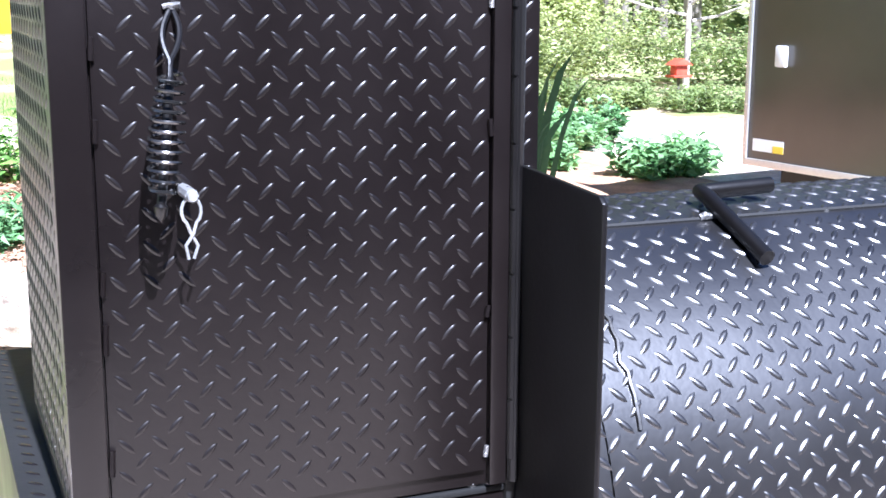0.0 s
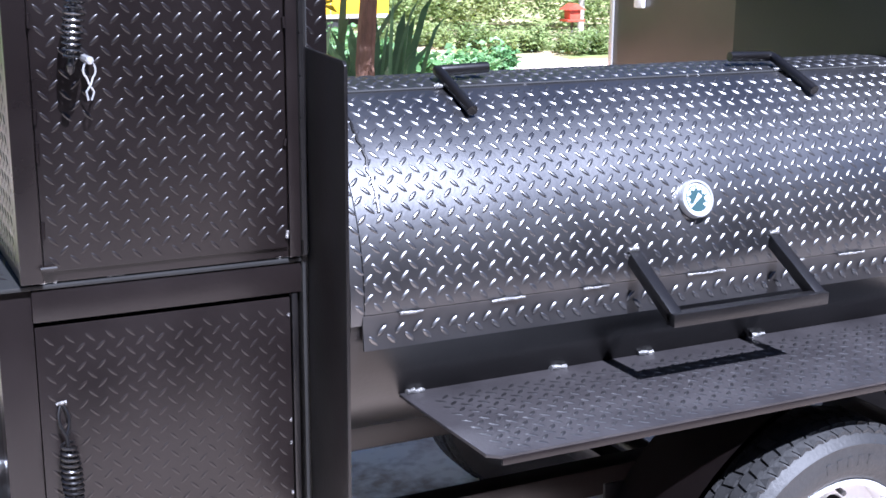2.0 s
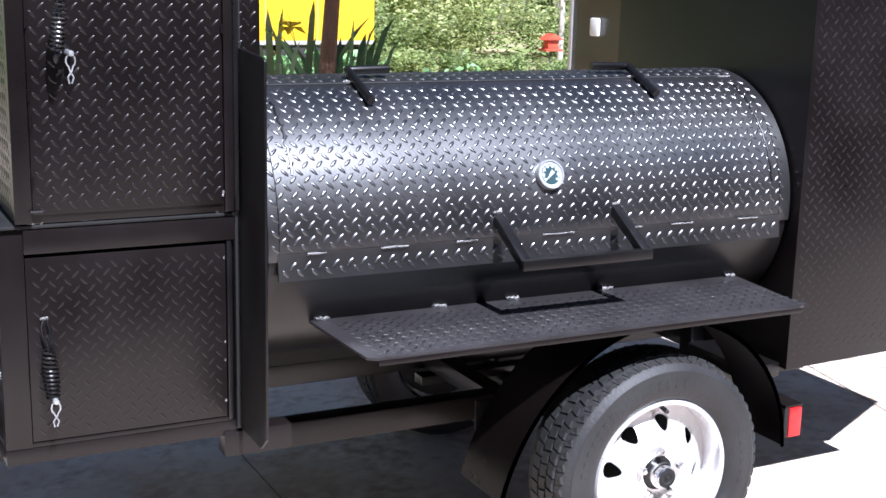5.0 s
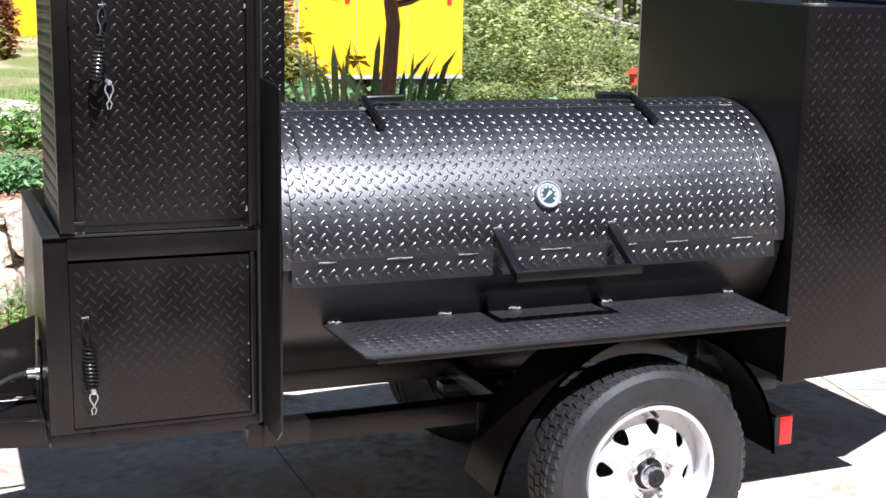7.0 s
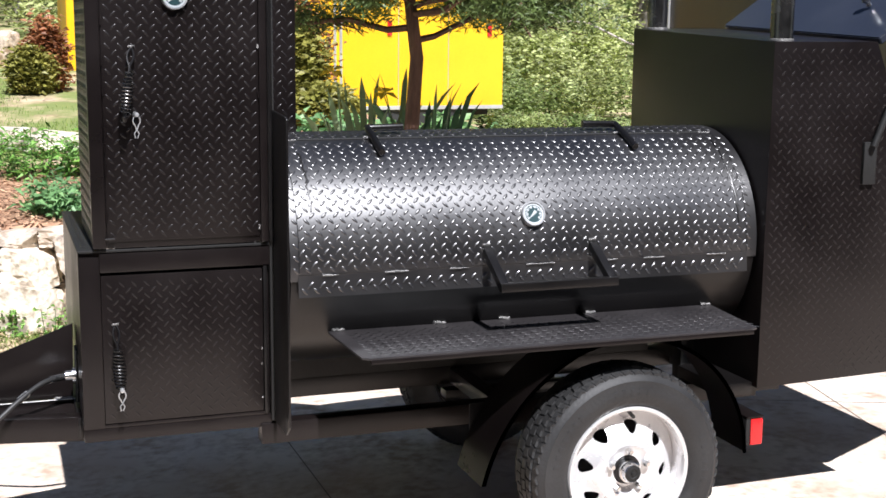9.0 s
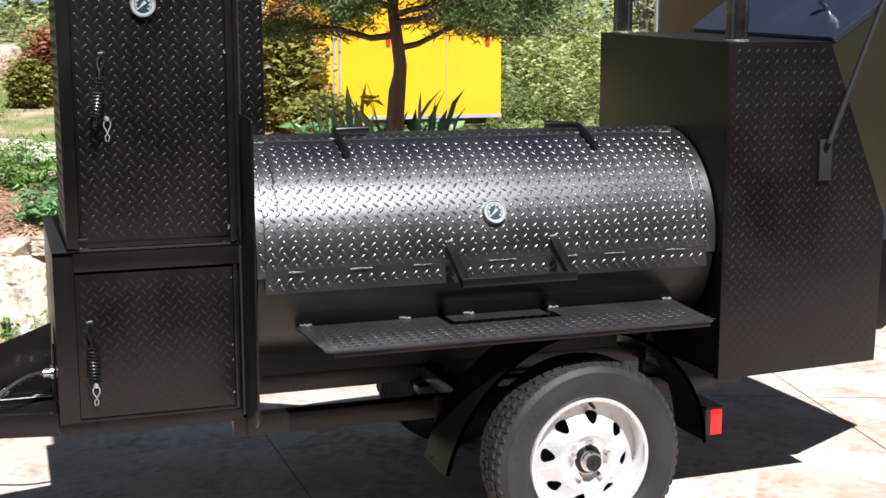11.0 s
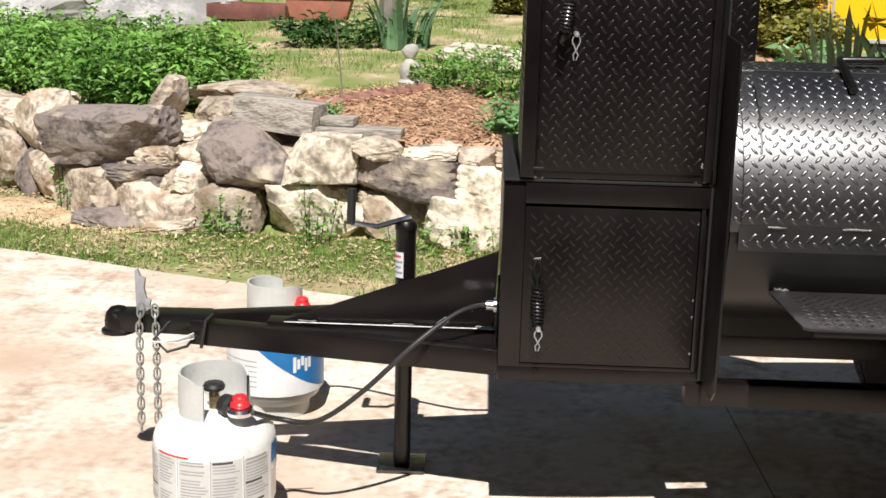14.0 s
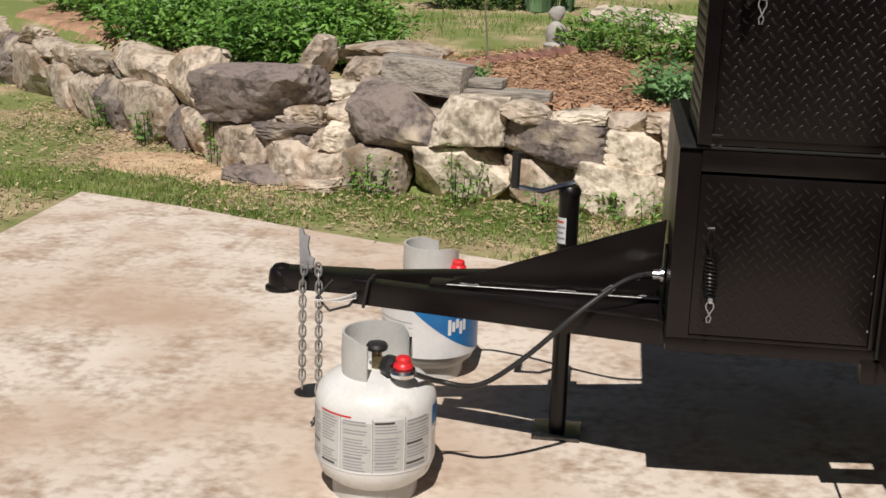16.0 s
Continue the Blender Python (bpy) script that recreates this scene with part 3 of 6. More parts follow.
tread(plane_map((0, -0.212, 0), (1, 0, 0), (0, 0, 1)), 1.80, 2.345, 0.52, 1.45, firebox, DOOR_LUG, high=0.0010, wide=0.0030, keep=in_box)
hood_bm = bmesh.new()
hv = [hood_bm.verts.new(p) for p in ((2.130, -0.212, 1.462), (2.130, 0.585, 1.497), (2.56, 0.585, 1.79), (2.56, -0.212, 1.745))]
hood_bm.faces.new(hv)
ext = bmesh.ops.extrude_face_region(hood_bm, geom=hood_bm.faces[:])
for g in ext["geom"]:
    if isinstance(g, bmesh.types.BMVert):
        g.co += Vector((0.012, 0, -0.018))
bmesh.ops.recalc_face_normals(hood_bm, faces=hood_bm.faces[:])
bmesh.ops.bevel(hood_bm, geom=hood_bm.edges[:], offset=0.003, segments=2, affect="EDGES")
hood = part("hood", hood_bm, HOOD_BLUE, firebox, "open sheet-steel hood lid")
part("prop_rod", sweep([(2.118, -0.236, 1.165), (2.285, -0.236, 1.575)], 0.009, 10), SOOT, firebox)
part("prop_ring", sweep([(2.30 + 0.012 * math.cos(a), -0.24, 1.535 + 0.012 * math.sin(a)) for a in [i * math.pi / 6 for i in range(12)]], 0.0025, 6, None, True), CHROME, firebox)
part("prop_bracket", box(2.098, 2.140, -0.224, -0.211, 1.058, 1.176, 0.002), SOOT, firebox)
part("hood_knob", lathe([(0.0, 0.03), (0.014, 0.028), (0.016, 0.02), (0.008, 0.01), (0.01, 0.0)], (2.24, -0.02, 1.555), (-0.55, 0, 0.83), 14), CHROME, firebox)
for x, y, z in ((1.855, -0.155, 1.44), (1.835, 0.50, 1.47)):
    st = part("smokestack", lathe([(0.0, 0.0), (0.031, 0.0), (0.031, 0.42), (0.028, 0.42), (0.028, 0.3)], (x, y, z), (0, 0, 1), 28), DARK_STEEL, firebox, "short polished dark steel exhaust pipe")
    part("pipe_collar", lathe([(0.034, 0.0), (0.034, 0.008), (0.031, 0.010)], (x, y, z + 0.008), (0, 0, 1), 28), WELD, firebox)
part("side_shelf", prism([(2.315, 0.872), (2.755, 0.872), (2.755, 0.866), (2.36, 0.600), (2.315, 0.600)], "y", -0.205, -0.200), BLACK, firebox, "folding black side shelf bracket")
part("side_shelf_top", box(2.334, 2.765, -0.207, 0.56, 0.872, 0.880, 0.002), HOOD_BLUE, firebox, "dark sheet-steel end shelf")

# running gear
frame_ob = part("chassis", box(0.44, 1.93, -0.012, 0.040, 0.405, 0.462, 0.004), BLACK, smoker, "black box-section trailer chassis")
for bm, nm in ((box(0.44, 1.93, 0.385, 0.437, 0.405, 0.462, 0.004), "far_rail"), 
               (box(1.10, 1.15, 0.04, 0.385, 0.41, 0.455, 0.003), "cross_member"), (box(1.86, 1.92, 0.04, 0.385, 0.41, 0.455, 0.003), "cross_member"),
               (sweep([(1.322, -0.25, 0.357), (1.322, 0.675, 0.357)], 0.028, 14), "axle"), (box(1.07, 1.57, 0.045, 0.09, 0.375, 0.40, 0.003), "leaf_spring"),
               (box(1.07, 1.57, 0.335, 0.38, 0.375, 0.40, 0.003), "leaf_spring"),
               (box(1.70, 1.74, 0.04, 0.09, 0.44, 0.66, 0.003), "barrel_support"), (box(1.80, 1.92, -0.14, 0.62, 0.462, 0.515, 0.003), "firebox_bearer")):
    part(nm, bm, FLAT_BLACK, frame_ob)
part("saddle_plate", box(0.484, 1.78, 0.386, 0.393, 0.458, 0.80, 0.001), SOOT, frame_ob, "steel plate that carries the barrel")
# Hidden plate, added and outlined so its shadow darkens the ground behind.
part("rear_shelf", prism([(0.484, 0.405), (1.79, 0.405), (1.79, 0.80), (0.95, 0.80), (0.80, 0.95), (0.484, 0.95)], "z", 0.86, 0.867), SHELF_BLACK, smoker, "unseen steel plate added behind the barrel to shade the ground")
part("rear_ledge", box(1.69, 1.797, -0.188, 0.04, 0.470, 0.506, 0.003), FLAT_BLACK, frame_ob)


HUB_X, HUB_Z = 1.322, 0.357


def make_wheel(y_face, side):
    """side: -1 when the outer face looks to negative y."""
    c = (0.0, 0.0, 0.0)
    ax = (0, side, 0)
    w = part("wheel", lathe([(0.286, -0.155), (0.287, -0.09), (0.285, -0.03)], c, ax, 64), RUBBER, smoker, "black trailer tyre on bright silver spoked steel rim")
    prof = [(0.188, -0.150), (0.21, -0.166), (0.25, -0.172), (0.290, -0.166), (0.300, -0.150), (0.302, -0.09), (0.300, -0.036), (0.295, -0.022), (0.286, -0.012),
            (0.276, -0.006), (0.273, -0.002), (0.268, -0.003), (0.245, 0.002), (0.222, 0.001), (0.205, -0.004), (0.192, -0.014), (0.186, -0.022)]
    prof = [(0.188 + (r - 0.188) * 0.88, h) for r, h in prof]
    part("tyre", lathe(prof, c, ax, 96), RUBBER, w, "black rubber tyre with raised lettering")
    # tread blocks, alternating over the shoulder
    verts, faces = [], []
    N = 58
    for i in range(N):
        for k, (h0, h1, off) in enumerate(((-0.036, -0.016, 0.0), (-0.066, -0.040, 0.5), (-0.098, -0.070, 0.0), (-0.130, -0.102, 0.5), (-0.160, -0.134, 0.0))):
            a = 2 * math.pi * (i + off) / N
            da = math.pi / N * 0.84
            b = len(verts)
            r0, r1 = 0.274, (0.2880 if k in (0, 4) else 0.2935)
            skew = 0.35 * da * (1 if k % 2 else -1)
            for r in (r0, r1):
                for aa, h in ((a - da, h0), (a + da * 0.2, h0), (a + da, h0 + 0.003), (a + da + skew, h1), (a - da * 0.2 + skew, h1 - 0.003), (a - da + skew, h1)):
                    rr = r - (0.005 if (k == 0 and h == h1) or (k == 4 and h == h0) else 0)
                    verts.append((c[0] + rr * math.cos(aa), c[1] + side * h, c[2] + rr * math.sin(aa)))
            faces += [(b, b + 1, b + 2, b + 3, b + 4, b + 5), (b + 6, b + 7, b + 8, b + 9, b + 10, b + 11)] + [(b + j, b + (j + 1) % 6, b + 6 + (j + 1) % 6, b + 6 + j) for j in range(6)]
    tr = raw(verts, faces, "tyre_tread", RUBBER, w)
    bm = bmesh.new()
    bm.from_mesh(tr.data)
    bmesh.ops.recalc_face_normals(bm, faces=bm.faces[:])
    bm.to_mesh(tr.data)
    bm.free()
    tr["kind"] = "stuff"
    # rim dish with eight openings
    rim = part("rim", lathe([(0.180, -0.14), (0.176, -0.10), (0.172, -0.03), (0.176, -0.016), (0.184, -0.012), (0.187, -0.016), (0.188, -0.03)], c, ax, 72), WHEEL_WHITE, w, "bright silver steel rim")
    bm = bmesh.new()
    n, seg = 8, 64
    def ring(r, h, j):
        a = 2 * math.pi * j / (n * seg) + 0.25
        return bm.verts.new((c[0] + r * math.cos(a), c[1] + side * h, c[2] + r * math.sin(a)))
    rad = [(0.173, -0.086), (0.160, -0.080), (0.150, -0.074)] + [(0.144 - 0.0015 * q, -0.070 + 0.0012 * q) for q in range(35)] + [(0.084, -0.026), (0.074, -0.024), (0.066, -0.030), (0.050, -0.036), (0.042, -0.036)]
    grid = [[ring(r, h, j) for j in range(n * seg)] for r, h in rad]
    for i in range(len(rad) - 1):
        for j in range(n * seg):
            k = j % seg
            rm, off = (rad[i][0] + rad[i + 1][0]) / 2, (k + 0.5 - seg / 2) * 360 / (n * seg)
            hole = abs((rm - 0.119) / 0.0175) ** 2.4 + abs(off / (8.2 + (rm - 0.119) * 190)) ** 2.4 < 1
            if not hole:
                q = (j + 1) % (n * seg)
                bm.faces.new((grid[i][j], grid[i][q], grid[i + 1][q], grid[i + 1][j])).smooth = True
    bmesh.ops.recalc_face_normals(bm, faces=bm.faces[:])
    bmesh.ops.solidify(bm, geom=bm.faces[:], thickness=0.004)
    part("spoke_dish", bm, WHEEL_WHITE, w)
    # Plain black disc that closes the rim behind the dish's openings.
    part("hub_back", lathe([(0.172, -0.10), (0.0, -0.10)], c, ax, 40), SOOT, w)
    part("hub", lathe([(0.043, -0.06), (0.042, -0.036), (0.038, -0.030), (0.030, -0.030)], c, ax, 28), FLAT_BLACK, w, "black hub")
    cap = part("grease_cap", lathe([(0.030, -0.040), (0.030, -0.018), (0.032, -0.016), (0.032, -0.011), (0.028, -0.009), (0.027, 0.003), (0.024, 0.007)], c, ax, 28), CHROME, w, "bright steel bearing cap")
    part("cap_plug", lathe([(0.024, 0.006), (0.014, 0.008), (0.012, 0.006), (0.005, 0.006), (0.004, 0.010), (0.0, 0.010)], c, ax, 24), SOOT, cap, "black rubber plug")
    for i in range(5):
        a = 2 * math.pi * i / 5 + 0.3
        part("lug_nut", lathe([(0.010, -0.030), (0.010, -0.012), (0.006, -0.006), (0.0, -0.006)], (c[0] + 0.0572 * math.cos(a), c[1], c[2] + 0.0572 * math.sin(a)), ax, 6), CHROME, w)
    a = radians(85)
    part("valve_stem", sweep([(c[0] + 0.168 * math.cos(a), c[1] - side * 0.058, c[2] + 0.16 * math.sin(a)), (c[0] + 0.154 * math.cos(a), c[1] - side * 0.026, c[2] + 0.154 * math.sin(a))], 0.0055, 8), HOSE, w)
    m = Matrix.Translation((HUB_X, y_face, HUB_Z)) @ Matrix.Scale(0.92, 4)
    for o in [w] + list(w.children_recursive):
        o.data.transform(m)
    return w


near_wheel = make_wheel(-0.382, -1)
far_wheel = make_wheel(0.807, 1)


# bars stand for the maker's lettering moulded on the sidewall
for ang0, n in ((104, 5), (170, 7), (20, 6)):
    for i in range(n):
        a = radians(ang0 - 6.2 * i)
        d = Vector((math.cos(a), 0, math.sin(a)))
        t = Vector((math.sin(a), 0, -math.cos(a)))
        m = Matrix((t, Vector((0, -1, 0)), d)).transposed().to_4x4()
        m.translation = Vector((HUB_X, -0.3825, HUB_Z)) + d * 0.215
        part("raised_bar", box(-0.0055, 0.0055, -0.001, 0.0016, -0.009, 0.009, 0.0006, None, m), RUBBER, near_wheel)


def make_fender(y0, y1, name="fender", end=180):
    bm = bmesh.new()
    angs = [(1.5 + (end - 1.5) * i / 36) for i in range(37)]
    rows = []
    for a in angs:
        r = 0.354 + (0.05 * max(0, (a - 120) / 60) ** 2)
        x, z = HUB_X + r * math.cos(radians(a)), HUB_Z + r * math.sin(radians(a))
        rows.append([bm.verts.new((x, y, z)) for y in (y0, y1)])
    lip = [bm.verts.new((HUB_X + (v[0].co.x - HUB_X) * 0.97, y0, HUB_Z + (v[0].co.z - HUB_Z) * 0.97)) for v in rows]
    for i in range(36):
        bm.faces.new((rows[i][0], rows[i][1], rows[i + 1][1], rows[i + 1][0])).smooth = True
        bm.faces.new((rows[i][0], rows[i + 1][0], lip[i + 1], lip[i]))
    bmesh.ops.solidify(bm, geom=bm.faces[:], thickness=0.003)
    return part(name, bm, BLACK, smoker, "rolled black steel wheel fender")


fender = make_fender(-0.358, -0.185)
make_fender(0.61, 0.783, "fender", 125)
part("fender_back", box(0.95, 1.02, -0.187, -0.181, 0.38, 0.52, 0.001), FLAT_BLACK, fender)
lamp = part("tail_lamp", box(1.676, 1.690, -0.352, -0.262, 0.382, 0.458, 0.003), SOOT, smoker, "red tail lamp in a black housing")
part("lens", box(1.690, 1.727, -0.354, -0.264, 0.384, 0.456, 0.004), RED_LENS, lamp, "red plastic lens")
part("lamp_hood", box(1.676, 1.728, -0.354, -0.19, 0.459, 0.464, 0.002), BLACK, lamp)

# tongue, gusset, coupler
def beam(a, b, w, h, name, parent, mat=BLACK):
    a, b = Vector(a), Vector(b)
    d = b - a
    m = Matrix.Translation(a) @ d.to_track_quat("Y", "Z").to_matrix().to_4x4()
    return part(name, box(-w / 2, w / 2, 0, d.length, -h / 2, h / 2, 0.004, None, m), mat, parent)


tongue = beam((0.05, 0.117, 0.455), (-0.80, 0.318, 0.445), 0.05, 0.064, "tongue", smoker)
tongue["label"] = "black steel A-frame trailer tongue"
beam((0.10, 0.595, 0.455), (-0.80, 0.382, 0.445), 0.05, 0.064, "tongue_beam", tongue)
part("gusset_plate", prism([(-0.56, 0.487), (-0.01, 0.487), (-0.004, 0.690)], "y", 0.300, 0.306), BLACK, tongue, "triangular black gusset plate")
part("gusset_foot", box(-0.60, -0.005, 0.285, 0.345, 0.478, 0.486, 0.001), BLACK, tongue)
for i, x in enumerate((-0.52, -0.27, -0.06)):
    weld(tongue, (x, 0.290, 0.489), (x + 0.05, 0.290, 0.489), 0.0035, 120 + i)
# Silver strip stands in for the sun caught along the gusset's lower edge.
part("flange_edge", sweep([(-0.555, 0.283, 0.487), (-0.006, 0.283, 0.487)], 0.0016, 6), ZINC, tongue, "thin bright strip drawn for the sun glint on the flange")
part("deck_plate", prism([(-0.55, 0.31), (-0.55, 0.40), (-0.01, 0.56), (-0.01, 0.15)], "z", 0.470, 0.477), BLACK, tongue)
coupler = part("coupler", prism([(-0.76, 0.305), (-1.01, 0.318), (-1.03, 0.33), (-1.03, 0.37), (-1.01, 0.382), (-0.76, 0.395)], "z", 0.432, 0.487, 0.008), FLAT_BLACK, smoker, "black ball coupler with raised latch")
part("ball_socket", lathe([(0.0, 0.040), (0.020, 0.034), (0.032, 0.020), (0.036, 0.0), (0.036, -0.020), (0.045, -0.026), (0.045, -0.034), (0.034, -0.034)], (-1.01, 0.35, 0.458), (0, 0, 1), 28), BLACK, coupler)
part("latch", prism([(-0.958, 0.487), (-0.925, 0.487), (-0.918, 0.515), (-0.930, 0.520), (-0.936, 0.548), (-0.932, 0.575), (-0.945, 0.580), (-0.952, 0.600), (-0.960, 0.596)], "y", 0.338, 0.352, 0.002), GREY_INK, coupler, "dull grey latch lever standing up")
# jack
jack = part("tongue_jack", sweep([(-0.257, 0.52, 0.36), (-0.257, 0.52, 0.700)], 0.0285, 20), FLAT_BLACK, smoker, "black swivel tongue jack with crank")
part("inner_leg", sweep([(-0.257, 0.52, 0.012), (-0.257, 0.52, 0.42)], 0.024, 18), FLAT_BLACK, jack)
part("foot_plate", box(-0.325, -0.190, 0.455, 0.585, 0.001, 0.012, 0.002), DARK_STEEL, jack, "flat steel foot plate")
part("cap", lathe([(0.031, 0.0), (0.031, 0.012), (0.024, 0.024), (0.0, 0.026)], (-0.257, 0.52, 0.692), (0, 0, 1), 20), FLAT_BLACK, jack)
part("crank_arm", sweep([(-0.245, 0.515, 0.727), (-0.275, 0.50, 0.720), (-0.33, 0.45, 0.712), (-0.400, 0.44, 0.722)], 0.009, 8, None, False, 0.5), CHROME, jack, "bright flat steel crank arm")
part("crank_knob", sweep([(-0.400, 0.44, 0.720), (-0.398, 0.44, 0.815)], 0.012, 12), HOSE, jack, "black crank grip")


def curved_patch(name, r, a0, a1, z0, z1, mat, parent, label=""):
    bm = bmesh.new()
    cols = [[bm.verts.new((-0.257 + r * math.cos(radians(a)), 0.52 + r * math.sin(radians(a)), z)) for z in (z0, z1)] for a in np.linspace(a0, a1, 7)]
    for p, q in zip(cols, cols[1:]):
        bm.faces.new((p[0], q[0], q[1], p[1])).smooth = True
    return part(name, bm, mat, parent, label)


curved_patch("jack_sticker", 0.0292, 190, 262, 0.560, 0.632, PAPER, jack, "white warning sticker")
for i in range(4):
    curved_patch("sticker_line", 0.0298, 196, 256 - 9 * (i % 2), 0.572 + i * 0.015, 0.578 + i * 0.015, RED_PAINT if i == 3 else GREY_INK, jack)
part("jack_bracket", box(-0.30, -0.21, 0.50, 0.56, 0.43, 0.50, 0.004), FLAT_BLACK, jack)


# safety chains
def chain(points, parent):
    pts = [Vector(p) for p in points]
    total = []
    for a, b in zip(pts, pts[1:]):
        k = max(1, round((b - a).length / 0.021))
        total += [a.lerp(b, i / k) for i in range(k)]
    total.append(pts[-1])
    for i, (a, b) in enumerate(zip(total, total[1:])):
        d = (b - a).normalized()
        u = d.orthogonal().normalized()
        u = Matrix.Rotation(radians(90 * (i % 2) + 35), 3, d) @ u
        c = (a + b) / 2
        loop = []
        for j in range(12):
            t = 2 * math.pi * j / 12
            loop.append(c + d * (0.0145 * math.cos(t) + (0.004 if math.cos(t) > 0 else -0.004)) + u * 0.0085 * math.sin(t))
        part("chain_link", sweep(loop, 0.0028, 6, None, True), ZINC, parent)


chains = part("chain_loop", sweep([(-0.935, 0.312, 0.50), (-0.91, 0.31, 0.505), (-0.89, 0.312, 0.49)], 0.004, 6), ZINC, smoker, "galvanised safety chains hanging from the tongue")
chain([(-0.935, 0.306, 0.51), (-0.940, 0.300, 0.46), (-0.942, 0.300, 0.168)], chains)
chain([(-0.900, 0.306, 0.51), (-0.896, 0.300, 0.46), (-0.897, 0.302, 0.150)], chains)
wire = part("wiring_lead", sweep([(-0.86, 0.312, 0.470), (-0.90, 0.29, 0.425), (-0.86, 0.27, 0.398), (-0.81, 0.28, 0.412), (-0.775, 0.30, 0.455)], 0.004, 8), HOSE, smoker, "black wiring lead looped round the tongue")
part("wire_tie", sweep([(-0.772, 0.277, 0.410), (-0.758, 0.277, 0.485), (-0.752, 0.33, 0.487)], 0.0045, 8), HOSE, wire)
for i in range(4):
    part("loose_wire", sweep([(-0.79, 0.276, 0.435 + i * 0.005), (-0.83, 0.268, 0.425 + i * 0.003), (-0.90, 0.27, 0.425 - i * 0.002)], 0.0016, 6), (PAPER, CHROME, GREY_INK, PAPER)[i], wire)

# gas inlet on the cabinet's end and the strips beside it
inlet = part("gas_inlet", lathe([(0.0, 0.03), (0.014, 0.03), (0.014, 0.012), (0.022, 0.012), (0.022, 0.0)], (-0.002, 0.225, 0.567), (-1, 0, 0), 12), CHROME, smoker, "chrome gas inlet fitting")
part("inlet_plate", box(-0.006, 0.0, 0.195, 0.26, 0.50, 0.64, 0.002), SOOT, inlet)
part("angle_strip", box(-0.010, 0.0, 0.10, 0.60, 0.43, 0.484, 0.002), FLAT_BLACK, inlet)


# ---- ground ----
def wall_y(x):
    """The foot of the dry stone wall, as y over x."""
    pts = [(-9.0, 10.5), (-4.6, 6.3), (-3.1, 4.65), (-2.62, 4.28), (-2.0, 3.62), (-1.2, 3.42), (0.1, 3.30), (1.0, 2.9), (2.4, 2.45), (3.2, 2.9), (4.2, 6.0), (6.0, 9.0)]
    return float(np.interp(x, [p[0] for p in pts], [p[1] for p in pts]))


def smooth(a, b, t):
    t = min(1.0, max(0.0, (t - a) / (b - a)))
    return t * t * (3 - 2 * t)


def land(x, y):
    """Height of the yard: level by the slab, a raised bank behind the wall that fades to the right."""
    d = y - wall_y(x)
    bank = 0.44 + 0.055 * max(0, d)
    right = 1 - smooth(2.4, 4.4, x - 0.10 * max(0, y - 4))
    low = 0.02 * smooth(-0.6, 0.5, d) + max(0, y - 9) * 0.012
    stair = smooth(-2.1, -1.92, x) * (1 - smooth(-1.52, -1.38, x))
    rise = smooth(0.16, 0.34, d) * (1 - stair) + smooth(0.05, 1.0, d) * stair
    h = low + (bank - low) * rise * right
    return min(h, 3.0) - 0.022


EDGE = [(-2.775, 3.06), (-2.15, 2.87), (-1.45, 2.575), (-1.09, 2.45), (0.2, 2.05), (1.6, 1.75), (2.4, 1.95), (3.4, 3.2), (4.5, 6.0), (5.5, 9.5), (6.9, 12.7), (8.0, 11.75), (9.2, 10.7), (12.0, 8.8), (24.0, 4.0)]


def under_slab(x, y):
    """True well inside the rim of the concrete."""
    for (x0, y0), (x1, y1) in zip(EDGE, EDGE[1:]):
        if x0 <= x < x1:
            return -8.9 < y < y0 + (y1 - y0) * (x - x0) / (x1 - x0) - 0.2
    return False


def sheet(name, xs, ys, mat, kind="structure", lift=0.0, label="", category=""):
    verts = []
    for y in ys:
        for x in xs:
            n = noise.noise(Vector((x * 1.3, y * 1.3, 0))) * 0.012 + noise.noise(Vector((x * 6, y * 6, 3))) * 0.006
            verts.append((x, y, land(x, y) + n + lift - (0.10 if under_slab(x, y) else 0.0)))
    w = len(xs)
    faces = [(j * w + i, j * w + i + 1, (j + 1) * w + i + 1, (j + 1) * w + i) for j in range(len(ys) - 1) for i in range(w - 1)]
    return tagged(raw(verts, faces, name, mat, None, "", True), label, category, "", kind)


gx = [-400, -120, -50, -25, -15] + [-10 + 0.10 * i for i in range(171)] + [7.4 + 0.4 * i for i in range(43)] + [30, 60, 150, 400]
gy = [-400, -120, -40, -15, -8, -4, 0, 1.2] + [1.8 + 0.09 * i for i in range(110)] + [12.0 + 0.4 * i for i in range(31)] + [28, 35, 45, 60, 100, 400]
ground = sheet("ground", gx, gy, YARD, label="dry dirt yard with patches of grass", category="ground")
# the concrete apron, which rises a little towards the wheels
def rise(x, y):
    return 0.0875 * smooth(-0.05, 1.32, x) * (1 - smooth(1.0, 2.6, y))


edge = [(-2.775, -9.0)] + EDGE + [(24.0, -9.0)]
slab_bm = prism(edge, "z", -0.09, 0.0, 0.0)
bmesh.ops.triangulate(slab_bm, faces=slab_bm.faces[:])
for k in range(19):
    for at, axis in ((Vector((-0.1 + 0.09 * k, 0, 0)), (1, 0, 0)), (Vector((0, 0.9 + 0.1 * k, 0)), (0, 1, 0))):
        bmesh.ops.bisect_plane(slab_bm, geom=slab_bm.verts[:] + slab_bm.edges[:] + slab_bm.faces[:], plane_co=at, plane_no=axis)
for v in slab_bm.verts:
    v.co.z += rise(v.co.x, v.co.y)
for f in slab_bm.faces:
    f.smooth = True
slab = tagged(obj("pavement", slab_bm, CONCRETE), "stained sun-bleached concrete driveway slab", "pavement", "", "structure")
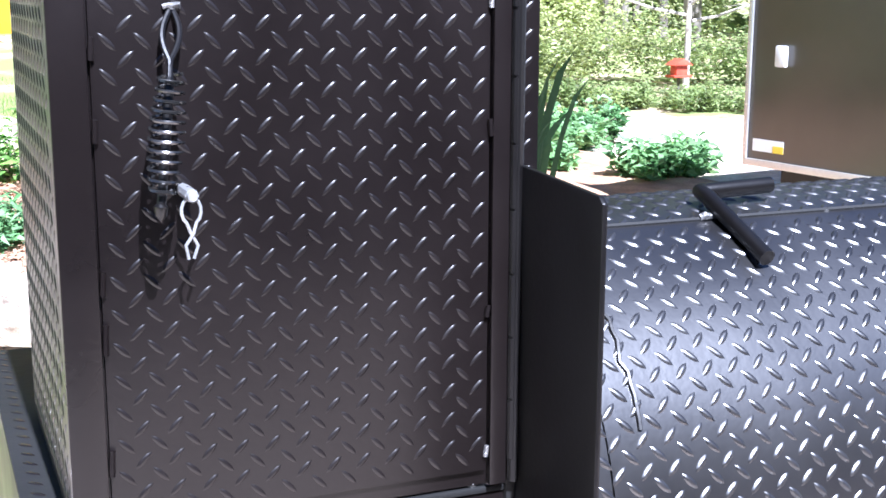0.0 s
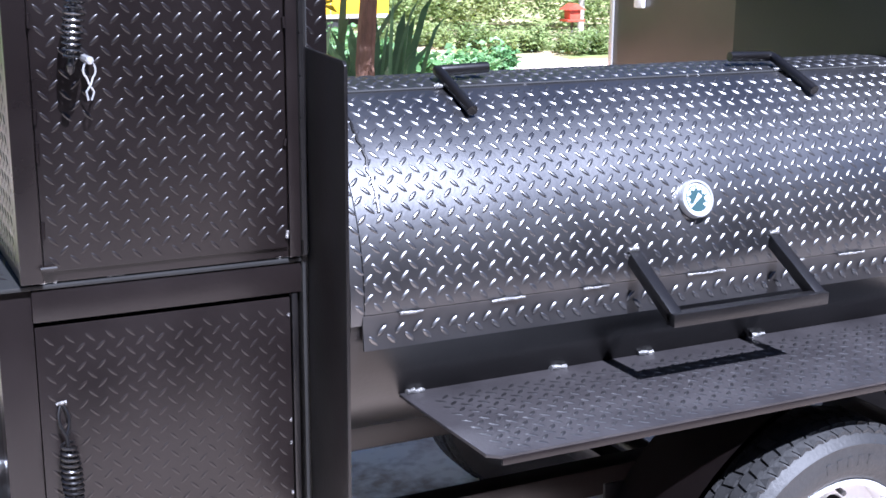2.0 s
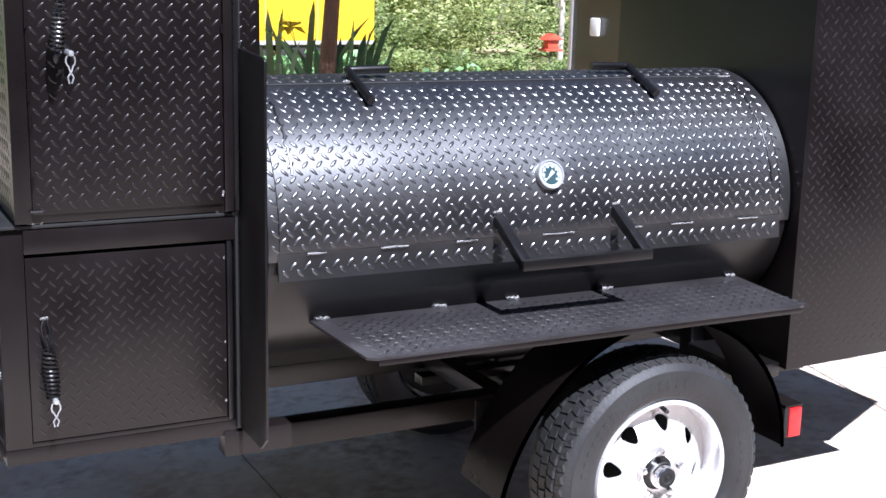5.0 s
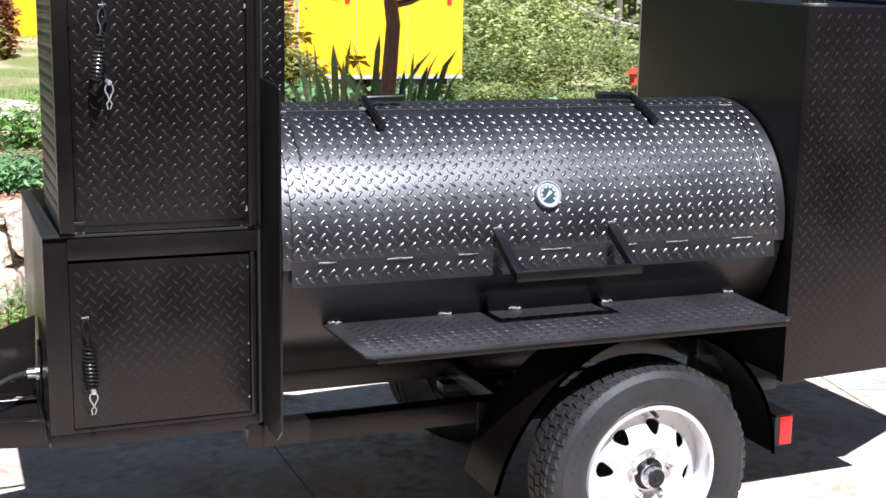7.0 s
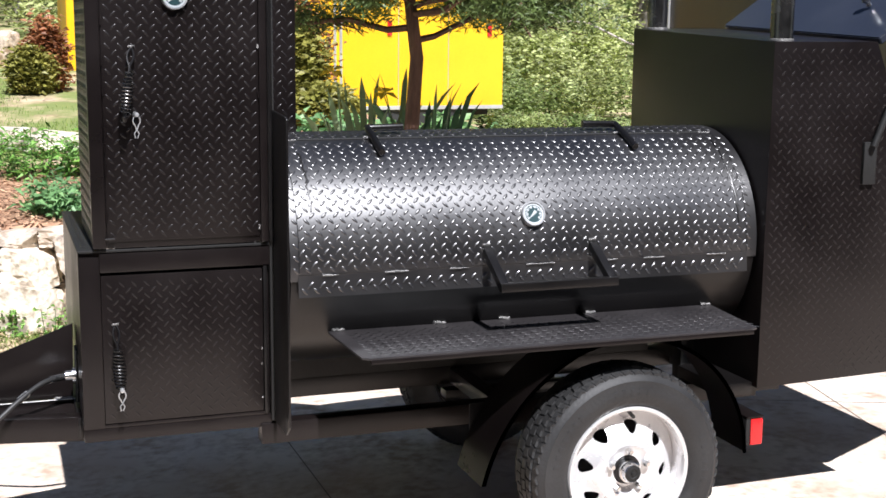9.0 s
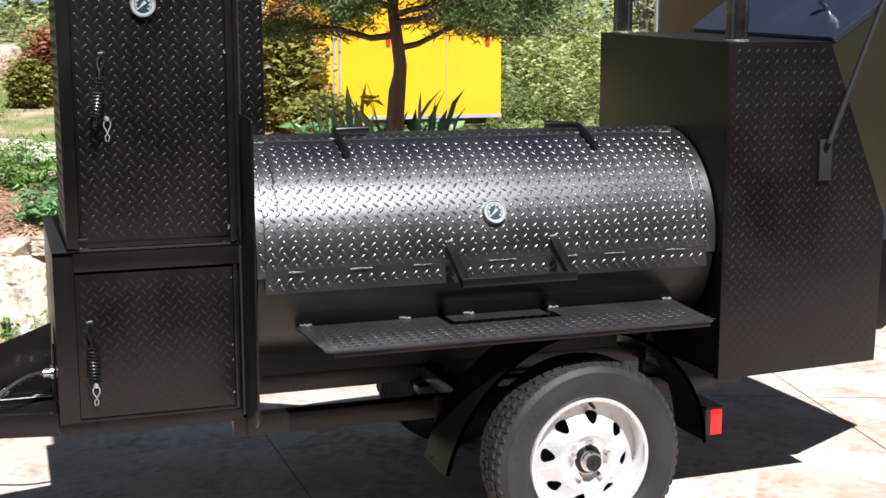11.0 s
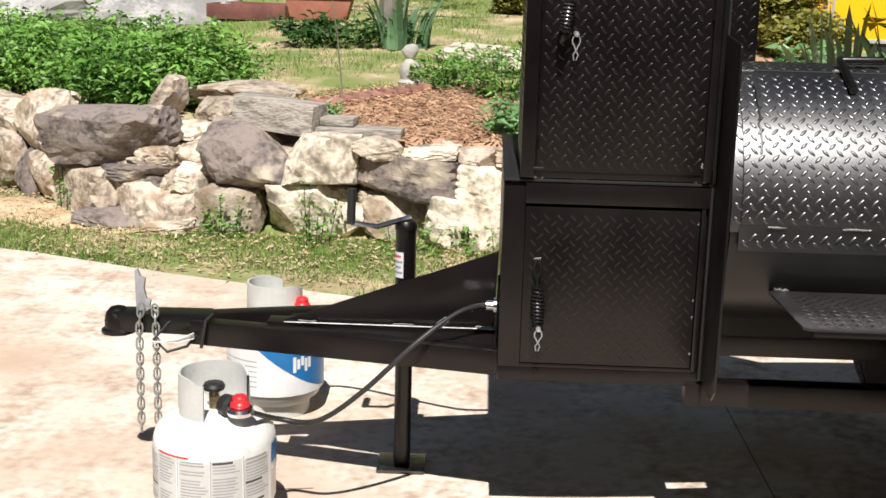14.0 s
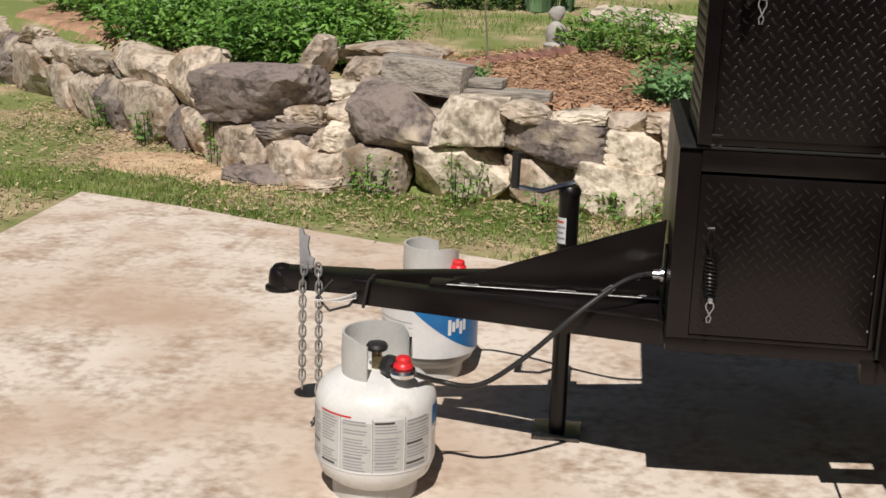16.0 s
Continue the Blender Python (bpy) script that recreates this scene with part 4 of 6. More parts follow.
for pts in (((-0.50, -3.0), (-0.70, 0.30), (-0.485, 0.337)), ((0.72, 3.0), (0.78, -4.0)), ((2.45, 0.9), (4.2, 0.2), (6.0, -1.0)), ((3.2, 2.6), (2.0, -3.0))):
    bm = bmesh.new()
    for a, b in zip(pts, pts[1:]):
        a, b = Vector((*a, 0.0012)), Vector((*b, 0.0012))
        s = (b - a).cross(Vector((0, 0, 1))).normalized() * 0.0022
        for k in range(30):
            p, q = a.lerp(b, k / 30), a.lerp(b, (k + 1) / 30)
            p.z += rise(p.x, p.y) + 0.0008
            q.z += rise(q.x, q.y) + 0.0008
            bm.faces.new([bm.verts.new(v) for v in (p - s, q - s, q + s, p + s)])
    part("slab_joint", bm, JOINT, slab)


# ---- stones of the retaining wall ----
wall = thing("retaining_wall", "dry stacked field stone retaining wall below the garden bed", "wall", "", "structure")


def stone(at, size, turn=0, lean=0, seed=0, mat=STONE, parent=None, name="stone", boxy=0.8, sub=4, tip=0):
    """An angular boulder: a ball squared off, cut by a few flat faces, roughened."""
    bm = bmesh.new()
    bmesh.ops.create_icosphere(bm, subdivisions=sub, radius=1)
    rnd = random.Random(seed)
    planes = []
    for _ in range(9):
        n = Vector((rnd.uniform(-1, 1), rnd.uniform(-1, 1), rnd.uniform(-1, 1))).normalized()
        planes.append((n, rnd.uniform(0.66, 0.96)))
    o = Vector((rnd.uniform(0, 50), rnd.uniform(0, 50), rnd.uniform(0, 50)))
    for v in bm.verts:
        p = v.co.copy()
        m = max(abs(p.x), abs(p.y), abs(p.z))
        p = p.lerp(p / m * 0.86, boxy)
        for n, d in planes:
            k = p.dot(n) - d
            if k > 0:
                p -= n * k * 0.96
        p *= 1 + 0.05 * noise.noise(p * 1.6 + o) + 0.045 * noise.noise(p * 3.5 + o) + 0.04 * noise.noise(p * 8 + o) - 0.06 * abs(noise.noise(p * 5 + o)) + 0.03 * noise.noise(p * 15 + o)
        v.co = Vector((p.x * size[0] / 2, p.y * size[1] / 2, p.z * size[2] / 2))
    bm.transform(pose(*at, lean, rnd.uniform(-6, 6) + tip, turn))
    for f in bm.faces:
        f.smooth = True
    ob = obj(name, bm, mat, parent)
    ob.data.set_sharp_from_angle(angle=radians(20))
    return ob


def wall_stone(x0, x1, z0, z1, mat=STONE, back=0.0, deep=0.34, seed=0, lean=0, turn=None):
    """A stone that fills x0..x1 and z0..z1 in the wall's face."""
    xm = (x0 + x1) / 2
    y = wall_y(xm)
    t = math.degrees(math.atan2(wall_y(xm + 0.15) - wall_y(xm - 0.15), 0.3)) if turn is None else turn
    w = (x1 - x0) / max(0.5, math.cos(radians(t)))
    stone((xm, y + deep / 2 - 0.06 + back, (z0 + z1) / 2), (w * 1.22, deep * 1.1, (z1 - z0) * 1.26), t, lean, seed or int(abs(x0) * 997 + z0 * 131), mat, wall)


# main stones: the right stretch below the mulch bed, from the foot up
wall_stone(-1.50, -1.19, -0.06, 0.25, STONE, 0.0, 0.34, 51)
wall_stone(-1.14, -0.64, -0.06, 0.26, PALE_STONE, 0.0, 0.42, 52)
wall_stone(-0.64, -0.33, -0.06, 0.22, STONE, 0.06, 0.30, 53)
wall_stone(-0.32, 0.11, -0.06, 0.23, PALE_STONE, -0.05, 0.36, 54)
wall_stone(0.12, 0.62, -0.06, 0.26, STONE, 0.0, 0.34, 55)
wall_stone(-1.49, -1.05, 0.24, 0.53, DARK_STONE, 0.0, 0.34, 5, 8)
wall_stone(-1.08, -0.69, 0.24, 0.51, PALE_STONE, -0.02, 0.36, 56)
wall_stone(-0.68, -0.17, 0.21, 0.42, DARK_STONE, 0.0, 0.36, 11)
wall_stone(-0.18, 0.11, 0.21, 0.39, PALE_STONE, 0.0, 0.32, 57)
wall_stone(0.11, 0.48, 0.25, 0.45, STONE, 0.02, 0.32, 58)
wall_stone(-0.71, -0.47, 0.40, 0.51, STONE, 0.04, 0.26, 59)
wall_stone(-0.47, -0.18, 0.41, 0.475, PALE_STONE, 0.05, 0.28, 60)
wall_stone(-0.18, 0.03, 0.38, 0.48, STONE, 0.06, 0.26, 61)
wall_stone(0.03, 0.22, 0.40, 0.49, STONE, 0.06, 0.26, 62)
# rough stone steps up to the lawn
wall_stone(-1.72, -1.49, -0.06, 0.19, STONE, 0.0, 0.30, 63)
wall_stone(-2.00, -1.68, -0.06, 0.20, STONE, 0.0, 0.34, 64)
wall_stone(-1.67, -1.45, 0.18, 0.31, PALE_STONE, 0.05, 0.30, 65)
wall_stone(-2.04, -1.66, 0.19, 0.29, DARK_STONE, 0.08, 0.40, 66)
wall_stone(-1.92, -1.79, 0.27, 0.38, PALE_STONE, 0.22, 0.26, 67)
wall_stone(-1.82, -1.62, 0.27, 0.39, PALE_STONE, 0.20, 0.30, 68)
wall_stone(-1.64, -1.46, 0.26, 0.40, STONE, 0.20, 0.30, 69)
wall_stone(-1.85, -1.47, 0.37, 0.48, PALE_STONE, 0.36, 0.36, 70)
wall_stone(-1.66, -1.40, 0.42, 0.60, STONE, 0.55, 0.34, 71)
wall_stone(-1.76, -1.18, 0.54, 0.66, STONE, 0.82, 0.55, 72)
wall_stone(-1.87, -1.69, 0.54, 0.72, STONE, 0.40, 0.24, 73)
# the great tilted boulder and the slabs under it
stone((-2.07, wall_y(-2.07) + 0.16, 0.445), (0.84, 0.46, 0.34), -20, 10, 24, DARK_STONE, wall, tip=-9)
wall_stone(-2.34, -1.99, -0.06, 0.27, STONE, 0.0, 0.36, 74)
wall_stone(-2.60, -2.32, -0.04, 0.25, STONE, 0.02, 0.30, 75)
wall_stone(-2.74, -2.58, -0.04, 0.24, DARK_STONE, 0.0, 0.28, 76)
# tall slabs of the run that goes off to the left
wall_stone(-3.19, -2.76, -0.06, 0.32, STONE, 0.0, 0.26, 77)
wall_stone(-2.77, -2.45, 0.20, 0.58, STONE, 0.06, 0.24, 78, -8)
wall_stone(-3.36, -2.78, 0.27, 0.50, STONE, 0.09, 0.30, 79)
wall_stone(-3.55, -3.17, -0.05, 0.31, DARK_STONE, 0.0, 0.28, 80)
wall_stone(-3.80, -3.47, -0.05, 0.32, STONE, 0.0, 0.28, 81)
wall_stone(-4.23, -3.78, -0.05, 0.27, STONE, 0.0, 0.30, 82)
wall_stone(-4.68, -4.22, -0.05, 0.31, STONE, 0.0, 0.30, 83)
wall_stone(-3.75, -3.40, 0.27, 0.41, STONE, 0.06, 0.28, 84)
wall_stone(-4.17, -3.70, 0.25, 0.41, STONE, 0.06, 0.28, 85)
wall_stone(-4.44, -4.15, 0.26, 0.40, STONE, 0.06, 0.28, 86)
wall_stone(-4.72, -4.41, 0.31, 0.46, STONE, 0.06, 0.28, 87)
stone((-1.98, wall_y(-1.98) + 0.02, 0.015), (0.46, 0.40, 0.10), -12, 3, 41, DARK_STONE, wall)
stone((-1.66, wall_y(-1.66) - 0.06, 0.010), (0.28, 0.26, 0.08), -12, 2, 43, STONE, wall)
# smaller stones wedged between and behind
rnd = random.Random(17)
for i in range(64):
    x = rnd.uniform(-4.6, 0.7)
    w, h, z = rnd.uniform(0.10, 0.24), rnd.uniform(0.07, 0.15), rnd.uniform(0.0, 0.34)
    wall_stone(x - w / 2, x + w / 2, z, z + h, rnd.choice((STONE, STONE, DARK_STONE, STONE)), rnd.uniform(0.10, 0.16), 0.24, rnd.randrange(10000))
# farther off on both sides
rnd = random.Random(7)
x = -4.7
while x > -7.5:
    w = rnd.uniform(0.22, 0.42)
    z = -0.05
    for course in range(2):
        hgt = rnd.uniform(0.20, 0.28)
        wall_stone(x - w, x, z, z + hgt, rnd.choice((STONE, STONE, DARK_STONE)), rnd.uniform(-0.03, 0.05) + 0.04 * course, 0.32, rnd.randrange(10000))
        z += hgt * 0.92
    x -= w * 0.92
x = 0.62
while x < 3.0:
    w = rnd.uniform(0.3, 0.5)
    z = -0.05
    for course in range(2):
        hgt = rnd.uniform(0.22, 0.28)
        wall_stone(x, x + w, z, z + hgt, rnd.choice((STONE, PALE_STONE)), rnd.uniform(-0.03, 0.05), 0.32, rnd.randrange(10000))
        z += hgt * 0.92
    x += w * 0.92


def boulder(at, size, mat, seed, label):
    o = stone(at, size, seed * 37 % 90, 5, seed, mat, None, "boulder")
    return tagged(o, label, "boulder", "boulders in the yard")


def ground_at(x, y):
    return land(x, y)


for x, y, s, sd in ((-1.2, 15.5, 1.5, 3), (-2.6, 16.5, 1.1, 4), (-0.2, 14.0, 0.9, 6), (-3.6, 17.0, 0.9, 8), (-5.2, 18.0, 1.3, 9)):
    boulder((x, y, ground_at(x, y) + s * 0.22), (s, s * 0.8, s * 0.65), STONE, sd, "weathered tan boulder on the grass slope")
for x, y, s, sd in ((0.2, 6.6, 1.1, 12), (-0.15, 6.9, 0.7, 13), (2.12, 5.6, 0.5, 15), (-3.3, 10.2, 2.6, 17), (-4.9, 10.6, 2.4, 18)):
    boulder((x, y, ground_at(x, y) + 0.03), (s, s * 0.6, 0.22 if s < 2 else 0.62), PALE_STONE if s < 2 else GREY_ROCK, sd, "flat pale rock slab set in the lawn" if s < 2 else "low grey granite outcrop in the lawn")

# weathered timbers on the wall
tim = tagged(obj("timber_beam", box(-0.225, 0.225, -0.09, 0.09, -0.082, 0.082, 0.008, None, pose(-1.12, 3.62, 0.590, 0, 5, -16)), OLD_WOOD), "split weathered grey timber on the stone wall", "timber")
tagged(obj("board", box(-0.245, 0.245, -0.075, 0.075, -0.022, 0.022, 0.004, None, pose(-0.72, 3.58, 0.520, 0, 0, -4)), OLD_WOOD), "weathered grey plank lying on the stone wall", "board")
tagged(obj("board", box(-0.10, 0.10, -0.06, 0.06, -0.022, 0.022, 0.004, None, pose(-0.82, 3.62, 0.566, 0, 0, -8)), OLD_WOOD), "short weathered board stacked on a plank", "board")

# mulch bed
def chips(name, n, region, mat, seed, size=(0.012, 0.05), label="", lift=0.0):
    rnd = random.Random(seed)
    verts, faces = [], []
    while len(faces) < n:
        x, y = region(rnd)
        z = ground_at(x, y) + rnd.uniform(0.0, 0.02) + lift
        a, l, w = rnd.uniform(0, math.pi), rnd.uniform(*size) * 0.5, rnd.uniform(0.002, 0.006)
        t = rnd.uniform(-0.35, 0.35)
        d, s = Vector((math.cos(a), math.sin(a), t)) * l, Vector((-math.sin(a), math.cos(a), rnd.uniform(-0.4, 0.4))) * w
        c = Vector((x, y, z))
        b = len(verts)
        verts += [c - d - s, c + d - s, c + d + s, c - d + s]
        faces.append((b, b + 1, b + 2, b + 3))
    return tagged(raw(verts, faces, name, mat), label, "mulch", "", "stuff")


def in_bed(rnd):
    while True:
        x, y = rnd.uniform(-1.3, 1.4), rnd.uniform(3.3, 5.6)
        if y > wall_y(x) + 0.2 and (x + 0.1) ** 2 / 1.7 + (y - 4.3) ** 2 / 1.6 < 0.95:
            return x, y


bx = [-1.5 + 0.06 * i for i in range(52)]
verts, faces = [], []
for j in range(38):
    for i in range(52):
        x = -1.5 + 0.06 * i
        y = wall_y(x) + 0.30 + 0.06 * j
        q = ((x + 0.1) ** 2 / 1.7 + (y - 4.3) ** 2 / 1.6)
        verts.append((x, y, ground_at(x, y) + 0.035 * (1 - smooth(0.8, 1.05, q)) - 0.03 * smooth(0.9, 1.1, q) + 0.012 * noise.noise(Vector((x * 9, y * 9, 1)))))
faces = [(j * 52 + i, j * 52 + i + 1, (j + 1) * 52 + i + 1, (j + 1) * 52 + i) for j in range(37) for i in range(51)]
tagged(raw(verts, faces, "mulch_bed", MULCH_BASE, None, "", True), "bed of red-brown shredded bark mulch", "mulch", "", "structure")
verts = []
for j in range(16):
    for i in range(52):
        x = -5.2 + 0.052 * i
        y = wall_y(x) + 0.36 + 0.10 * j
        verts.append((x, y, ground_at(x, y) + 0.03 - (0.07 if i in (0, 51) or j in (0, 15) else 0) + 0.014 * noise.noise(Vector((x * 7, y * 7, 4)))))
faces = [(j * 52 + i, j * 52 + i + 1, (j + 1) * 52 + i + 1, (j + 1) * 52 + i) for j in range(15) for i in range(51)]
tagged(raw(verts, faces, "planting_bed", MULCH_BASE, None, "", True), "brown mulched bed under the perennials", "mulch", "", "structure")
# trodden earth at the foot of the steps
verts = []
for j in range(31):
    for i in range(51):
        u, v = i / 25 - 1, j / 15 - 1
        x, y = -2.45 + 0.85 * u, 3.80 + 0.40 * v - 0.30 * u
        q = u * u + v * v + 0.5 * noise.noise(Vector((x * 3, y * 3, 8)))
        verts.append((x, y, ground_at(x, y) + 0.022 - 0.05 * smooth(0.25, 1.1, q) + 0.006 * noise.noise(Vector((x * 9, y * 9, 8)))))
faces = [(j * 51 + i, j * 51 + i + 1, (j + 1) * 51 + i + 1, (j + 1) * 51 + i) for j in range(30) for i in range(50)]
tagged(raw(verts, faces, "bare_earth", EARTH, None, "", True), "trodden bare orange earth before the stone steps", "earth", "", "structure")
chips("mulch", 9000, in_bed, MULCH, 3, (0.02, 0.06), "shredded red-brown bark mulch", 0.035)


def by_wall(rnd):
    x = rnd.uniform(-4.2, 0.6)
    return x, wall_y(x) - rnd.uniform(0.0, 1.1) * rnd.random() ** 0.5


chips("leaf_litter", 5000, by_wall, STRAW, 5, (0.01, 0.04), "dry straw and leaf litter on the dirt", 0.008)



def beside_slab(rnd):
    x = rnd.uniform(-6.0, -2.85)
    return x, rnd.uniform(0.8, wall_y(x) - 0.1)


chips("dry_litter", 6000, beside_slab, STRAW, 6, (0.012, 0.05), "dry leaves and gravel beside the slab", 0.008)

# bricks that edge the bed
edging = thing("brick_edging", "row of old red bricks edging the mulch bed", "edging")
for i in range(9):
    x, y = -1.05 + 0.075 * i, 4.62 + 0.085 * i
    part("brick", box(-0.04, 0.04, -0.05, 0.05, -0.04, 0.05, 0.006, None, pose(x, y, ground_at(x, y) + 0.02, 0, 8, 30)), BRICK, edging)

# small cast-stone figure, kept plain
statue_bm = lathe([(0.075, 0), (0.08, 0.03), (0.06, 0.05), (0.07, 0.09), (0.065, 0.14), (0.05, 0.17), (0.035, 0.185), (0.05, 0.21), (0.055, 0.24), (0.04, 0.275), (0.0, 0.285)], (-0.57, 5.6, ground_at(-0.57, 5.6)), (0, 0, 1), 14)
for v in statue_bm.verts:
    v.co += Vector((noise.noise(v.co * 14), noise.noise(v.co * 14 + Vector((9, 0, 0))), 0)) * 0.02
tagged(obj("statue", statue_bm, STATUE), "small weathered grey cast-stone garden figure", "statue")


# ---- plants ----
def leaf(verts, faces, base, way, up, length, width, bend=0.3):
    """A leaf of two folded halves with a bent tip."""
    s = way.cross(up).normalized() * width
    b = len(verts)
    mid = base + way * length * 0.5 + up * length * 0.08
    tip = base + way * length - up * length * bend
    verts += [base, mid - s, tip, mid + s]
    faces += [(b, b + 1, b + 2, b + 3)]


def shrub(name, at, size, leaves, mat, label, category, lsize=(0.03, 0.06), seed=0, wide=0.35, group="", stems=True, droop=0.25):
    """Leafy stems that fan out of a base, with leaves gathered along them."""
    rnd = random.Random(seed)
    verts, faces = [], []
    x0, y0, z0 = at
    nst = max(6, leaves // 26)
    root = thing(name, label, category, group)
    stem_bm = None
    for i in range(nst):
        a = rnd.uniform(0, 2 * math.pi)
        r = math.sqrt(rnd.random())
        foot = Vector((x0 + size[0] * 0.30 * r * math.cos(a), y0 + size[1] * 0.30 * r * math.sin(a), z0 - 0.02))
        head = Vector((x0 + size[0] * 0.5 * r * math.cos(a), y0 + size[1] * 0.5 * r * math.sin(a), z0 + size[2] * rnd.uniform(0.55, 1.05) * (1 - 0.35 * r * r)))
        if stems and i < 60:
            stem_bm = sweep([foot, head], [0.004, 0.002], 4, stem_bm)
        for k in range(max(1, leaves // nst)):
            f = rnd.uniform(0.2, 1.05)
            c = foot.lerp(head, f) + Vector((rnd.gauss(0, 1), rnd.gauss(0, 1), rnd.gauss(0, 0.6))) * 0.035 * (size[2] / 0.4)
            b = rnd.uniform(0, 2 * math.pi)
            w = Vector((math.cos(b), math.sin(b), rnd.uniform(-0.2, 0.8))).normalized()
            up = Vector((rnd.gauss(0, 0.5), rnd.gauss(0, 0.5) - 0.3, 1)).normalized()
            l = rnd.uniform(*lsize)
            leaf(verts, faces, c, w, up, l, l * wide * 0.5, droop * rnd.uniform(0, 1.6))
    if stem_bm is not None:
        part("stem", stem_bm, LEAF_DARK, root)["kind"] = "stuff"
    o = raw(verts, faces, "foliage", mat, root)
    o["kind"] = "stuff"
    return root


# leafy perennials above the left run of the wall
k = 0
for x, dy, s in ((-1.85, 1.25, 0.7), (-2.1, 0.95, 0.8), (-2.45, 0.8, 0.85), (-2.75, 0.95, 0.8), (-3.05, 0.75, 0.8), (-3.4, 0.85, 0.8), (-2.3, 1.6, 0.9), (-2.9, 1.7, 0.9), (-3.6, 1.5, 0.9), (-4.1, 1.2, 0.8), (-4.6, 1.3, 0.9), (-1.75, 1.5, 0.7)):
    y = wall_y(x) + dy
    k += 1
    shrub("perennial", (x, y, ground_at(x, y)), (s * 1.1, s * 1.1, 0.46), 1700, LEAF, "bushy bright green perennial above the stone wall", "plant", (0.04, 0.085), 100 + k, 0.42, "perennials along the wall")
for x, y, sx, h, n, m, lab in ((0.12, 3.88, 0.42, 0.22, 900, LEAF_BLUE, "round blue-green leafy clump in the mulch bed"), (0.05, 5.1, 0.6, 0.34, 800, LEAF, "upright green perennial in the mulch bed"),
                               (-0.28, 5.45, 0.5, 0.28, 500, LEAF, "loose green perennial in the mulch bed"), (0.45, 4.9, 0.6, 0.36, 600, LEAF, "upright green perennial in the mulch bed"), (-0.93, 3.98, 0.22, 0.16, 200, LEAF_BLUE, "small green clump beside the timber")):
    k += 1
    shrub("garden_plant", (x, y, ground_at(x, y) + 0.02), (sx, sx, h), n, m, lab, "plant", (0.045, 0.095), 100 + k, 0.24, "plants in the mulch bed")
for x, dy, s in ((-2.35, -0.10, 0.25), (-2.95, -0.12, 0.2), (-0.12, -0.08, 0.16), (-3.4, -0.1, 0.22), (0.05, -0.25, 0.3), (-0.45, -0.22, 0.35), (-0.9, -0.14, 0.25), (-1.35, -0.1, 0.2)):
    y = wall_y(x) + dy
    k += 1
    shrub("weed", (x, y, ground_at(x, y) + 0.0), (s * 1.3, s, s * (1.3 if dy > -0.15 else 0.7)), 160, LEAF, "small green weed at the foot of the wall", "plant", (0.02, 0.04), 200 + k, 0.5, "weeds by the wall")


# grass tufts
def grass(name, n, region, seed, tall=(0.02, 0.06), label="", mat=GRASS):
    rnd = random.Random(seed)
    verts, faces = [], []
    while len(faces) < n:
        x, y = region(rnd)
        if noise.noise(Vector((x * 1.1, y * 1.1, 5))) + rnd.uniform(-0.25, 0.25) < -0.05:
            continue
        z = ground_at(x, y) - 0.005
        h, a = rnd.uniform(*tall), rnd.uniform(0, 6.283)
        s = Vector((math.cos(a), math.sin(a), 0)) * 0.0025 * (1 + h * 10)
        lean = Vector((rnd.gauss(0, 0.4), rnd.gauss(0, 0.4), 1)) * h
        b = len(verts)
        p = Vector((x, y, z))
        verts += [p - s, p + s, p + lean]
        faces.append((b, b + 1, b + 2))
    return tagged(raw(verts, faces, name, mat), label, "grass", "", "stuff")


def strip_region(rnd):
    x = rnd.uniform(-3.6, 1.2)
    lo = np.interp(x, [-2.8, -1.09, 0.2, 1.6], [3.1, 2.48, 2.08, 1.8])
    return x, lo + (wall_y(x) - lo) * rnd.random()


def lawn_region(rnd):
    x = rnd.uniform(-5.5, 1.6)
    return x, wall_y(x) + 1.1 + rnd.random() ** 1.5 * 9


grass("grass_strip", 26000, strip_region, 11, (0.015, 0.05), "thin green grass between slab and wall")
grass("rough_grass", 9000, beside_slab, 13, (0.015, 0.05), "patchy grass beside the slab")
grass("lawn", 30000, lawn_region, 12, (0.02, 0.06), "sparse sunlit lawn above the wall")


